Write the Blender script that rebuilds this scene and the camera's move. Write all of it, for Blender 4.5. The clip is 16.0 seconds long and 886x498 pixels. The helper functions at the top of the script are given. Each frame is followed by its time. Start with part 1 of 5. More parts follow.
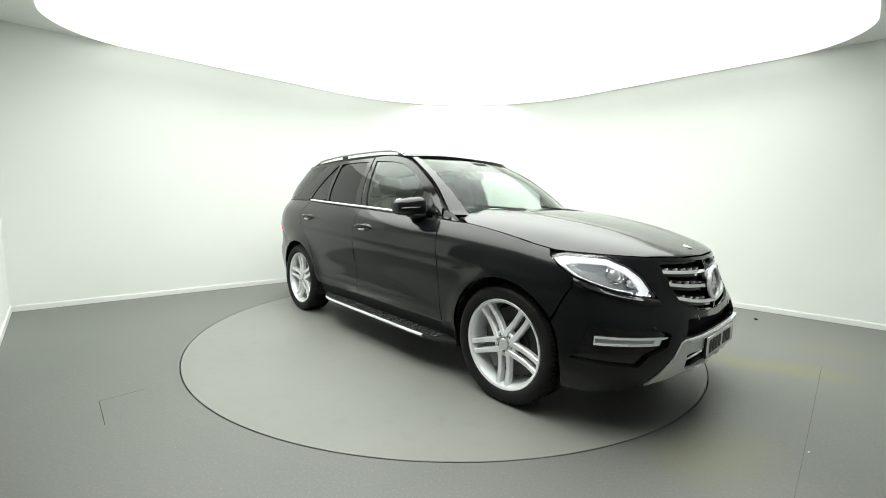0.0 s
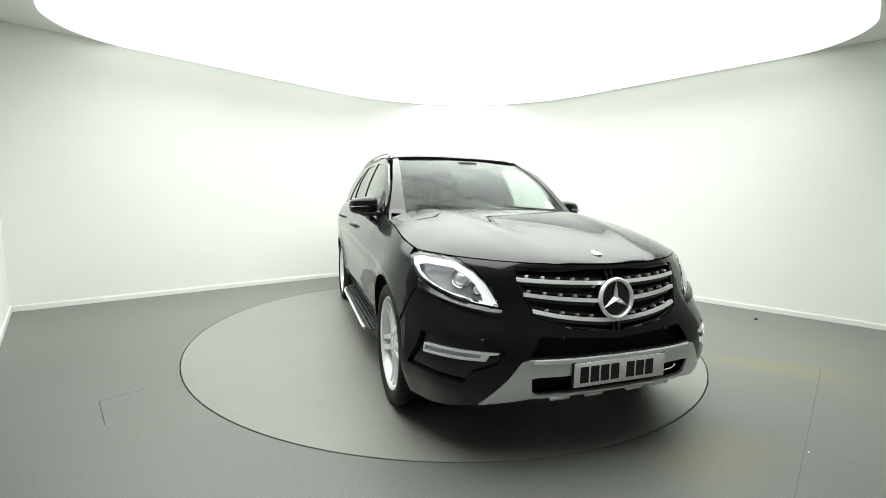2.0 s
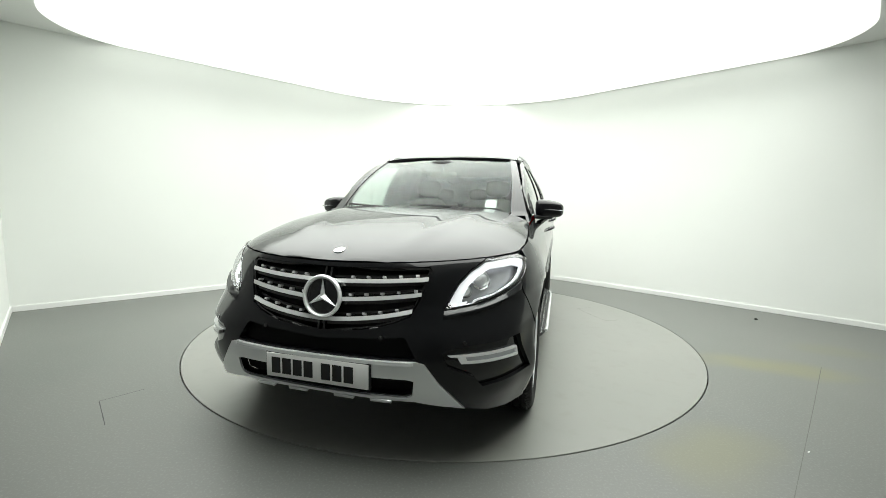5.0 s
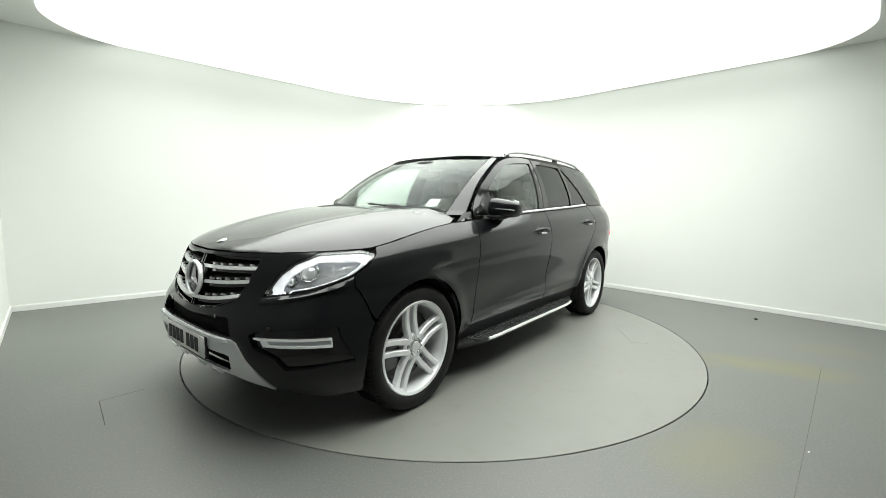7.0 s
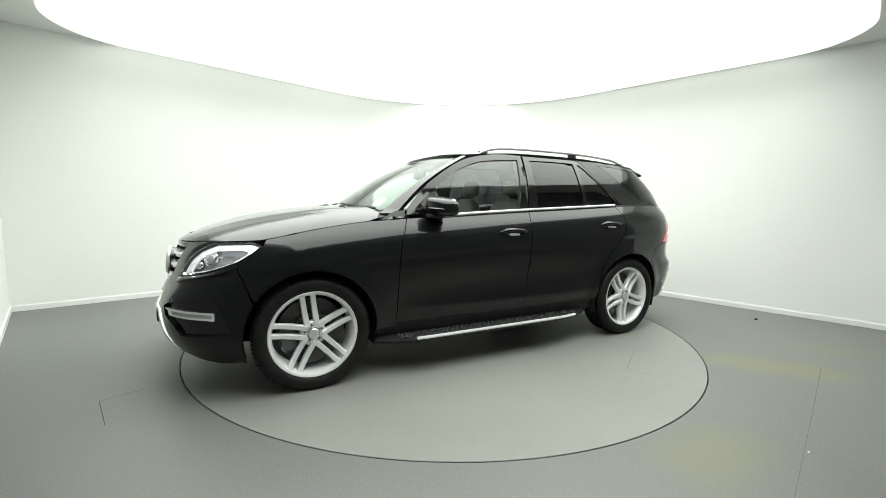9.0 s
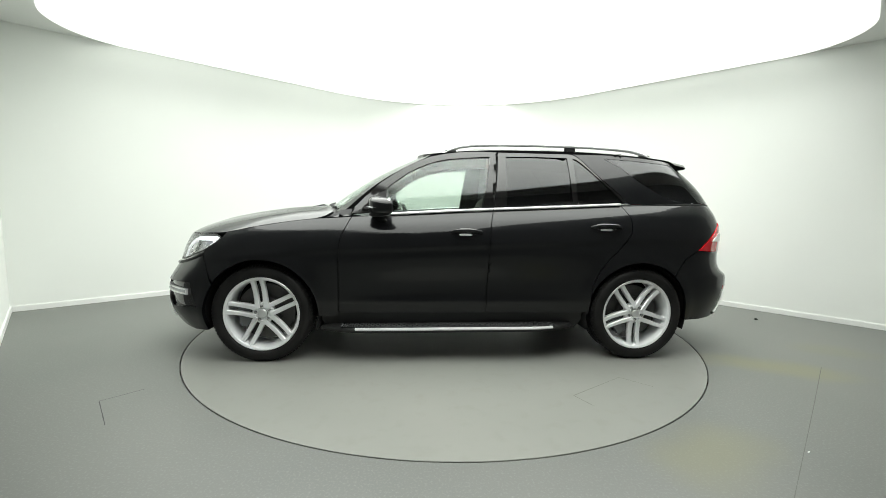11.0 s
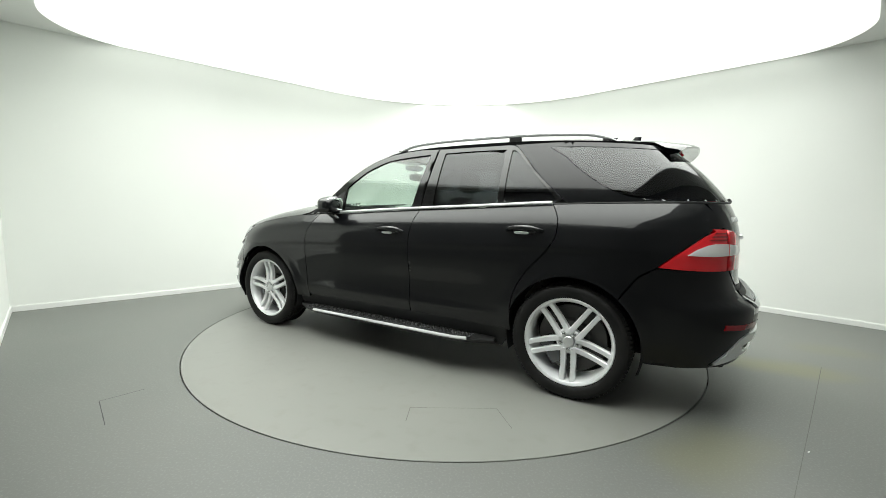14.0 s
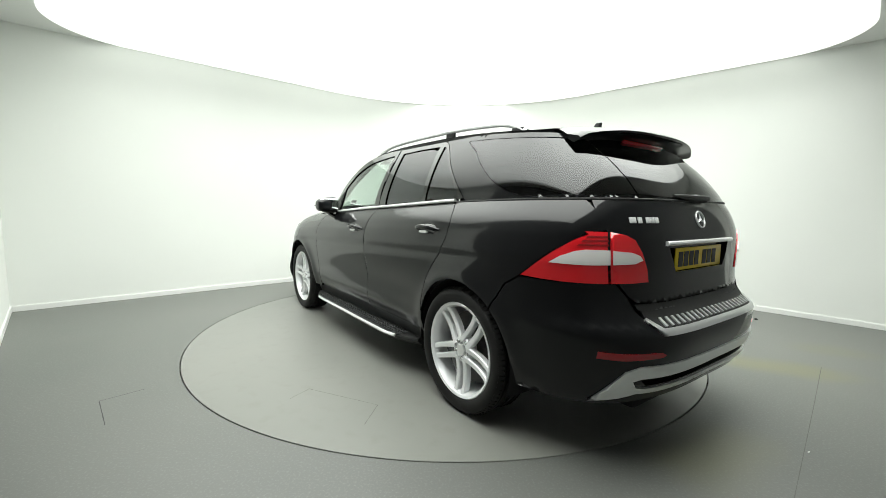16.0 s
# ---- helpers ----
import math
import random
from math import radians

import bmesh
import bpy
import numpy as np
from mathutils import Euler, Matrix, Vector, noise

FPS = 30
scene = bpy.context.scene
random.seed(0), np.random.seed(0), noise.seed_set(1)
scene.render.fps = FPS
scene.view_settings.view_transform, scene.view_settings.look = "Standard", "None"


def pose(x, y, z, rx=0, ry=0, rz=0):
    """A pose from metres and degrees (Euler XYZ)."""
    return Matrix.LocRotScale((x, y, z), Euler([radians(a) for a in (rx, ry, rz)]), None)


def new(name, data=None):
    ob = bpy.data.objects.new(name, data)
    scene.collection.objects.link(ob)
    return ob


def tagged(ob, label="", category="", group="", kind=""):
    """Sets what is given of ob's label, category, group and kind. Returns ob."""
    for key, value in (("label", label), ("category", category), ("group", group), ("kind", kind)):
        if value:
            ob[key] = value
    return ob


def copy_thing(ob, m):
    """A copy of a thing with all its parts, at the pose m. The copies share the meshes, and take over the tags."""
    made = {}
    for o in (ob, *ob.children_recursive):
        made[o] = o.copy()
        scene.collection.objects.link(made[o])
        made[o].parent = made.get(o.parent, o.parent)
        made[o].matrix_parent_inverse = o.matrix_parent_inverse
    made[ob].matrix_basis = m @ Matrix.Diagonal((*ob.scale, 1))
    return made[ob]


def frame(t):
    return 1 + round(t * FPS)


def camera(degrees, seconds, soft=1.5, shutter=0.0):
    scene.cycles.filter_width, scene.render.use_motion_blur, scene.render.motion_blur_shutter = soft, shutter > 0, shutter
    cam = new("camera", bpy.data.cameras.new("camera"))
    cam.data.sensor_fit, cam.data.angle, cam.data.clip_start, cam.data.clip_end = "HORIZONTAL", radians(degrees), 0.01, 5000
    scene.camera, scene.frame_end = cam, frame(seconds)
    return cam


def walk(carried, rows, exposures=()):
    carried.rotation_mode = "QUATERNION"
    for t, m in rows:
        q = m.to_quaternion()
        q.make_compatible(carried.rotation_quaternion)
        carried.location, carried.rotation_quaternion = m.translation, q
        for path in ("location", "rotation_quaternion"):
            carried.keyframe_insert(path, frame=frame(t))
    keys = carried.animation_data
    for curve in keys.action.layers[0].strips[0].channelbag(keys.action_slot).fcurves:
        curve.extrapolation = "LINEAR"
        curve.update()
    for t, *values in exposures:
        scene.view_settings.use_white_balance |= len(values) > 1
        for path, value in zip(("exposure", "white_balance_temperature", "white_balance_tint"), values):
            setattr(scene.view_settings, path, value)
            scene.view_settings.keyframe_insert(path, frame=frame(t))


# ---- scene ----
EYE = (0.0, -4.0925, 1.2013)
cam = camera(93.98, 16.0, soft=0.8)
CAM_POSE = Matrix.Translation(EYE) @ pose(0, 0, 0, 0, 0, 0.3395) @ pose(0, 0, 0, 90 - 6.0215) @ pose(0, 0, 0, 0, 0, 1.0856)
walk(cam, [(0, CAM_POSE), (16.0, CAM_POSE)])

# ---- light: a closed room lit by its luminous ceiling alone ----
world = bpy.data.worlds.new("world")
scene.world = world
world.use_nodes = True
world.node_tree.nodes["Background"].inputs[0].default_value = (0.02, 0.02, 0.02, 1)
world.node_tree.nodes["Background"].inputs[1].default_value = 0.1
scene.view_settings.exposure = 0.0
CEILING_GLOW = 1.2
ROOM_H = 2.95
# the lamps behind the ceiling film throw most of their light downwards
glow = bpy.data.lights.new("ceiling_lamp", "AREA")
glow.shape, glow.size, glow.size_y = "RECTANGLE", 5.6, 5.5
glow.energy, glow.color, glow.spread = 292, (0.962, 1.0, 0.950), radians(132)
lamp_ob = new("ceiling_lamp", glow)
lamp_ob.matrix_world = pose(0.13, 0.08, ROOM_H - 0.02, 0, 0, 44)
tagged(lamp_ob, kind="structure")
DISC_R = 2.263


# ---- materials ----
def material(name, color, rough=0.5, metal=0.0, coat=0.0, trans=0.0, ior=1.45, emit=None, spec=0.5):
    m = bpy.data.materials.new(name)
    m.use_nodes = True
    b = m.node_tree.nodes["Principled BSDF"]
    b.inputs["Base Color"].default_value = (*color, 1)
    b.inputs["Roughness"].default_value = rough
    b.inputs["Metallic"].default_value = metal
    b.inputs["Coat Weight"].default_value = coat
    b.inputs["Coat Roughness"].default_value = 0.03
    b.inputs["Transmission Weight"].default_value = trans
    b.inputs["IOR"].default_value = ior
    b.inputs["Specular IOR Level"].default_value = spec
    if emit:
        b.inputs["Emission Color"].default_value = (*color, 1)
        b.inputs["Emission Strength"].default_value = emit
    return m


def node(m, kind, **values):
    n = m.node_tree.nodes.new(kind)
    for k, v in values.items():
        n.inputs[k.replace("_", " ")].default_value = v
    return n


def vary(m, scale, color_a, color_b, low=0.35, high=0.65, detail=6.0, second=None):
    """Mixes two colours by noise in object space, and a second, finer one on top."""
    nt = m.node_tree
    b = nt.nodes["Principled BSDF"]
    tc = nt.nodes.new("ShaderNodeTexCoord")
    n = node(m, "ShaderNodeTexNoise", Scale=scale, Detail=detail)
    nt.links.new(tc.outputs["Object"], n.inputs["Vector"])
    r = nt.nodes.new("ShaderNodeValToRGB")
    r.color_ramp.elements[0].position, r.color_ramp.elements[0].color = low, (*color_a, 1)
    r.color_ramp.elements[1].position, r.color_ramp.elements[1].color = high, (*color_b, 1)
    nt.links.new(n.outputs["Fac"], r.inputs["Fac"])
    out = r.outputs["Color"]
    if second:
        s2, c2, lo, hi, amount = second
        n2 = node(m, "ShaderNodeTexNoise", Scale=s2, Detail=3.0)
        nt.links.new(tc.outputs["Object"], n2.inputs["Vector"])
        mr = nt.nodes.new("ShaderNodeMapRange")
        mr.inputs["From Min"].default_value, mr.inputs["From Max"].default_value = lo, hi
        mr.inputs["To Max"].default_value = amount
        nt.links.new(n2.outputs["Fac"], mr.inputs["Value"])
        mx = nt.nodes.new("ShaderNodeMix")
        mx.data_type = "RGBA"
        nt.links.new(mr.outputs["Result"], mx.inputs["Factor"])
        nt.links.new(out, mx.inputs["A"])
        mx.inputs["B"].default_value = (*c2, 1)
        out = mx.outputs["Result"]
    nt.links.new(out, b.inputs["Base Color"])
    return m


def bump(m, scale, strength, distance=0.002, detail=4.0):
    nt = m.node_tree
    tc = nt.nodes.new("ShaderNodeTexCoord")
    n = node(m, "ShaderNodeTexNoise", Scale=scale, Detail=detail)
    nt.links.new(tc.outputs["Object"], n.inputs["Vector"])
    bp = node(m, "ShaderNodeBump", Strength=strength, Distance=distance)
    nt.links.new(n.outputs["Fac"], bp.inputs["Height"])
    nt.links.new(bp.outputs["Normal"], m.node_tree.nodes["Principled BSDF"].inputs["Normal"])
    return m


M_WALL = bump(vary(material("wall_paint", (0.8, 0.8, 0.78), 0.7), 0.7, (0.790, 0.810, 0.775), (0.815, 0.832, 0.800)), 160, 0.15, 0.001)
M_DARKWALL = vary(material("dark_wall_paint", (0.06, 0.06, 0.06), 0.8), 1.2, (0.105, 0.107, 0.105), (0.135, 0.137, 0.135))
M_CEIL = vary(material("ceiling_paint", (0.7, 0.7, 0.7), 0.8), 1.0, (0.72, 0.73, 0.71), (0.76, 0.77, 0.75))
M_GLOW = material("luminous_film", (0.965, 1.0, 0.955), 0.5, emit=CEILING_GLOW)
M_TRIM = material("white_gloss_trim", (0.80, 0.81, 0.79), 0.3)
M_FLOOR = bump(vary(material("grey_vinyl", (0.2, 0.2, 0.2), 0.42), 0.45, (0.112, 0.118, 0.109), (0.141, 0.144, 0.133), 0.3, 0.7,
                    second=(85, (0.20, 0.205, 0.197), 0.52, 0.75, 0.5)), 240, 0.12, 0.0015)
M_DISC = bump(vary(material("disc_paint", (0.2, 0.2, 0.2), 0.38), 0.8, (0.190, 0.194, 0.178), (0.216, 0.217, 0.199), 0.3, 0.7,
                   second=(9, (0.160, 0.155, 0.138), 0.55, 0.8, 0.35)), 200, 0.08, 0.001)
M_GROOVE = vary(material("rusty_groove", (0.02, 0.017, 0.012), 0.9), 5, (0.012, 0.011, 0.010), (0.045, 0.032, 0.016))
M_MARK = material("scratch_mark", (0.05, 0.05, 0.05), 0.8)
M_SEAM = material("floor_seam", (0.11, 0.112, 0.10), 0.7)
M_HATCH = material("hatch_line", (0.125, 0.122, 0.112), 0.7)
HATCH = [(-0.79, 1.74), (-0.72, 1.60), (-1.16, 1.33), (-1.32, 1.49)]


def stain(m, centre, angle, size, color, amount):
    """An irregular stain on the floor, round one place."""
    nt = m.node_tree
    b = nt.nodes["Principled BSDF"]
    base = b.inputs["Base Color"].links[0].from_socket
    tc = nt.nodes.new("ShaderNodeTexCoord")
    mp = nt.nodes.new("ShaderNodeMapping")
    mp.vector_type = "TEXTURE"
    mp.inputs["Location"].default_value = (*centre, 0)
    mp.inputs["Rotation"].default_value = (0, 0, radians(angle))
    mp.inputs["Scale"].default_value = (*size, 1)
    nt.links.new(tc.outputs["Object"], mp.inputs["Vector"])
    ln = nt.nodes.new("ShaderNodeVectorMath")
    ln.operation = "LENGTH"
    nt.links.new(mp.outputs["Vector"], ln.inputs[0])
    n = node(m, "ShaderNodeTexNoise", Scale=2.2, Detail=5.0)
    nt.links.new(tc.outputs["Object"], n.inputs["Vector"])
    add = nt.nodes.new("ShaderNodeMath")
    add.operation = "MULTIPLY_ADD"
    nt.links.new(n.outputs["Fac"], add.inputs[0])
    add.inputs[1].default_value = 0.9
    nt.links.new(ln.outputs["Value"], add.inputs[2])
    mr = nt.nodes.new("ShaderNodeMapRange")
    mr.interpolation_type = "SMOOTHSTEP"
    mr.inputs["From Min"].default_value, mr.inputs["From Max"].default_value = 1.45, 0.55
    mr.inputs["To Max"].default_value = amount
    nt.links.new(add.outputs["Value"], mr.inputs["Value"])
    mx = nt.nodes.new("ShaderNodeMix")
    mx.data_type = "RGBA"
    nt.links.new(mr.outputs["Result"], mx.inputs["Factor"])
    nt.links.new(base, mx.inputs["A"])
    mx.inputs["B"].default_value = (*color, 1)
    nt.links.new(mx.outputs["Result"], b.inputs["Base Color"])


stain(M_FLOOR, (2.55, -0.95), -20, (0.75, 0.28), (0.175, 0.172, 0.092), 0.65)
stain(M_FLOOR, (1.35, -2.15), 35, (0.55, 0.30), (0.155, 0.152, 0.085), 0.5)
stain(M_FLOOR, (3.4, -0.55), -15, (0.5, 0.25), (0.16, 0.16, 0.10), 0.4)

M_PAINT = material("black_metallic_paint", (0.0035, 0.0038, 0.0046), 0.38, 0.0, coat=0.9, spec=0.10)
M_PAINT.node_tree.nodes["Principled BSDF"].inputs["Coat Roughness"].default_value = 0.025
M_PAINT.node_tree.nodes["Principled BSDF"].inputs["Coat IOR"].default_value = 1.43
M_GLOSS = material("gloss_black_plastic", (0.006, 0.006, 0.006), 0.08, coat=0.6)
M_BLACK = bump(material("textured_black_plastic", (0.012, 0.012, 0.012), 0.55), 300, 0.2, 0.001)
M_VOID = material("dark_cavity", (0.004, 0.004, 0.004), 0.9)
M_CHROME = material("polished_chrome", (0.82, 0.83, 0.83), 0.10, 1.0)
M_SATIN = bump(material("brushed_aluminium", (0.80, 0.81, 0.81), 0.30, 0.8), 90, 0.05, 0.001)
M_ALLOY = material("silver_alloy_lacquer", (0.84, 0.85, 0.86), 0.34, 0.25, coat=0.4)
M_DISCBRAKE = material("shaded_brake_iron", (0.10, 0.098, 0.095), 0.45, 0.7)
M_RUBBER = bump(vary(material("tyre_rubber", (0.01, 0.01, 0.01), 0.6, spec=0.3), 8, (0.006, 0.006, 0.006), (0.013, 0.0125, 0.012)), 150, 0.3, 0.001)
M_GLASS = material("clear_tinted_glass", (0.72, 0.80, 0.75), 0.0, trans=1.0, ior=1.5)
M_PRIVACY = material("dark_privacy_glass", (0.05, 0.052, 0.06), 0.0, trans=1.0, ior=1.55)
M_SCREEN = material("windscreen_glass", (0.64, 0.72, 0.68), 0.0, trans=1.0, ior=1.17)
M_LENS = material("lamp_lens_plastic", (0.97, 0.98, 0.98), 0.0, trans=1.0, ior=1.45)
M_REDLENS = material("red_lamp_lens", (0.78, 0.012, 0.02), 0.08, coat=1.0)
M_REDDARK = material("dark_red_lens", (0.30, 0.008, 0.012), 0.1, coat=1.0)
M_BRIGHT = material("bright_plated_trim", (0.92, 0.93, 0.93), 0.20, 0.35)
M_WHITELENS = material("milky_lamp_lens", (0.90, 0.88, 0.87), 0.15, coat=1.0)
M_LEATHER = bump(vary(material("grey_leather", (0.2, 0.2, 0.18), 0.5), 30, (0.17, 0.165, 0.15), (0.22, 0.21, 0.19)), 250, 0.2, 0.001)
M_DASH = bump(material("dark_dash_vinyl", (0.02, 0.02, 0.021), 0.6), 300, 0.2, 0.001)
M_PLATE_W = material("white_plate", (0.86, 0.86, 0.84), 0.3)
M_PLATE_Y = material("yellow_plate", (0.85, 0.64, 0.03), 0.3)
M_INK = material("black_plate_ink", (0.01, 0.01, 0.01), 0.5)
M_BEZEL = material("grey_lamp_bezel", (0.16, 0.165, 0.17), 0.25, 0.6)
M_REFLECTOR = material("silvered_lamp_bowl", (0.55, 0.56, 0.58), 0.25, 0.45)
# weak emission added to make the white light guide read brighter
M_GUIDE = material("brightened_light_guide", (0.9, 0.92, 0.95), 0.3, emit=0.5)


# ---- mesh helpers ----
def part(name, bm, mat, parent=None, label="", smooth=True, angle=35, orient=True):
    me = bpy.data.meshes.new(name)
    if orient:
        bmesh.ops.recalc_face_normals(bm, faces=bm.faces)
    if smooth:
        for f in bm.faces:
            f.smooth = True
        for e in bm.edges:
            if len(e.link_faces) == 2 and e.calc_face_angle(0) > radians(angle):
                e.smooth = False
    custom = []
    if "skin_normal" in bm.verts.layers.float_vector:
        lay, kind = bm.verts.layers.float_vector["skin_normal"], bm.verts.layers.int["skin_kind"]
        for f in bm.faces:
            f.normal_update()
            kinds = {v[kind] for v in f.verts}
            for lp in f.loops:
                n = lp.vert[lay]
                custom.append(tuple(n) if len(kinds) == 1 and n.length > 0.5 else tuple(f.normal))
    bm.to_mesh(me)
    bm.free()
    if custom:
        me.normals_split_custom_set(custom)
    me.materials.append(mat)
    ob = new(name, me)
    if parent:
        ob.parent = parent
    return tagged(ob, label)


def box(bm, x0, x1, y0, y1, z0, z1, m=None, bevel=0.0):
    g = bmesh.ops.create_cube(bm, size=1.0)
    vs = g["verts"]
    for v in vs:
        v.co = Vector(((x0 + x1) / 2 + v.co.x * (x1 - x0), (y0 + y1) / 2 + v.co.y * (y1 - y0), (z0 + z1) / 2 + v.co.z * (z1 - z0)))
    if bevel:
        es = list({e for v in vs for e in v.link_edges})
        r = bmesh.ops.bevel(bm, geom=es, offset=bevel, segments=2, affect="EDGES", profile=0.5)
        vs = list({v for f in r["faces"] for v in f.verts} | {v for v in vs if v.is_valid})
    if m:
        bmesh.ops.transform(bm, matrix=m, verts=vs)
    return vs


def lathe(bm, rings, m=None, n=48, closed=False):
    """Turns (radius, height) pairs round z."""
    loops = []
    for r, h in rings:
        loops.append([bm.verts.new((r * math.cos(2 * math.pi * i / n), r * math.sin(2 * math.pi * i / n), h)) for i in range(n)])
    pairs = list(zip(loops, loops[1:])) + ([(loops[-1], loops[0])] if closed else [])
    for a, b in pairs:
        for i in range(n):
            bm.faces.new((a[i], a[(i + 1) % n], b[(i + 1) % n], b[i]))
    if not closed:
        for lp in (loops[0], loops[-1]):
            if lp[0].co.xy.length > 1e-3:
                bm.faces.new(lp)
    vs = [v for lp in loops for v in lp]
    if m:
        bmesh.ops.transform(bm, matrix=m, verts=vs)
    return vs


def tube(bm, pts, radius, n=8, flat=1.0, up=Vector((0, 0, 1))):
    """A rod along points; flat squeezes it across its up direction. radius: one, or one a point."""
    pts = [Vector(q) for q in pts]
    loops = []
    for i, q in enumerate(pts):
        d = (pts[min(i + 1, len(pts) - 1)] - pts[max(i - 1, 0)]).normalized()
        s = d.cross(up).normalized()
        w = s.cross(d)
        r = radius[i] if isinstance(radius, (list, tuple)) else radius
        loops.append([bm.verts.new(q + (s * math.cos(2 * math.pi * k / n) + w * flat * math.sin(2 * math.pi * k / n)) * r) for k in range(n)])
    for a, b in zip(loops, loops[1:]):
        for i in range(n):
            bm.faces.new((a[i], a[(i + 1) % n], b[(i + 1) % n], b[i]))
    bm.faces.new(loops[0])
    bm.faces.new(loops[-1][::-1])


def spline(*pairs):
    """A smooth curve y(x) through points given in rising x."""
    xs, ys = np.array([q[0] for q in pairs], float), np.array([q[1] for q in pairs], float)
    d = np.diff(ys) / np.diff(xs)
    m = np.concatenate([[d[0]], (d[:-1] + d[1:]) / 2, [d[-1]]])
    for i in range(1, len(d)):
        if d[i - 1] * d[i] <= 0:
            m[i] = 0
        else:
            m[i] = math.copysign(min(abs(m[i]), 3 * abs(d[i - 1]), 3 * abs(d[i])), m[i])

    def at(x):
        x = min(max(x, xs[0]), xs[-1])
        i = min(max(int(np.searchsorted(xs, x)) - 1, 0), len(xs) - 2)
        h = xs[i + 1] - xs[i]
        t = (x - xs[i]) / h
        return ((1 + 2 * t) * (1 - t) ** 2 * ys[i] + t * (1 - t) ** 2 * h * m[i] + t * t * (3 - 2 * t) * ys[i + 1] + t * t * (t - 1) * h * m[i + 1])
    return at


def rounded(pts, k=5):
    """A smooth open line through points of the plane."""
    P = [np.array(q, float) for q in pts]
    out = []
    for i in range(len(P) - 1):
        p0, p1, p2, p3 = P[max(i - 1, 0)], P[i], P[i + 1], P[min(i + 2, len(P) - 1)]
        for j in range(k):
            t = j / k
            out.append(tuple(0.5 * (2 * p1 + (p2 - p0) * t + (2 * p0 - 5 * p1 + 4 * p2 - p3) * t * t + (3 * p1 - p0 - 3 * p2 + p3) * t ** 3)))
    return out + [tuple(P[-1])]


# ---- the room ----
# A square room turned 45 degrees: two white walls meet in a wide rounded corner before the camera.
def along(a, b, d):
    v = Vector(b) - Vector(a)
    return Vector(a) + v.normalized() * d


LEFT, BACK, RIGHT, NEAR = Vector((-4.56, 0.12)), Vector((0.205, 4.462)), Vector((4.85, -0.165)), Vector((0.13, -4.78))


def inset(dist):
    """The room's corners, its walls moved inwards by dist (one, or one a wall)."""
    far = dist if isinstance(dist, tuple) else (dist,) * 4
    corners = [LEFT, BACK, RIGHT, NEAR]
    lines = []
    for i in range(4):
        a, b = corners[i], corners[(i + 1) % 4]
        d = (b - a).normalized()
        n = Vector((d.y, -d.x))
        lines.append((a + n * far[i], d))
    pts = []
    for i in range(4):
        (a, d), (b, e) = lines[i - 1], lines[i]
        k = ((b - a).x * e.y - (b - a).y * e.x) / (d.x * e.y - d.y * e.x)
        pts.append(a + d * k)
    return pts


def corner_arc(a, c, b, r, n=24):
    da, db = (a - c).normalized(), (b - c).normalized()
    half = da.angle(db) / 2
    o = c + (da + db).normalized() * (r / math.sin(half))
    t0, t1 = c + da * (r / math.tan(half)), c + db * (r / math.tan(half))
    a0, a1 = math.atan2((t0 - o).y, (t0 - o).x), math.atan2((t1 - o).y, (t1 - o).x)
    if a1 - a0 > math.pi:
        a1 -= 2 * math.pi
    if a0 - a1 > math.pi:
        a1 += 2 * math.pi
    return [o + Vector((math.cos(a0 + (a1 - a0) * i / n), math.sin(a0 + (a1 - a0) * i / n))) * r for i in range(n + 1)]


CORNER_R = 2.9


def back_line(dist):
    p = inset(dist)
    return [p[0]] + corner_arc(p[0], p[1], p[2], CORNER_R - dist) + [p[2]]


def ribbon(bm, inner, outer, z0, z1):
    """A strip with thickness that stands on the plan between two lines."""
    rows = []
    for a, b in zip(inner, outer):
        rows.append([bm.verts.new((a.x, a.y, z0)), bm.verts.new((a.x, a.y, z1)), bm.verts.new((b.x, b.y, z1)), bm.verts.new((b.x, b.y, z0))])
    for r, s in zip(rows, rows[1:]):
        for i in range(4):
            bm.faces.new((r[i], r[(i + 1) % 4], s[(i + 1) % 4], s[i]))
    bm.faces.new(rows[0])
    bm.faces.new(rows[-1][::-1])


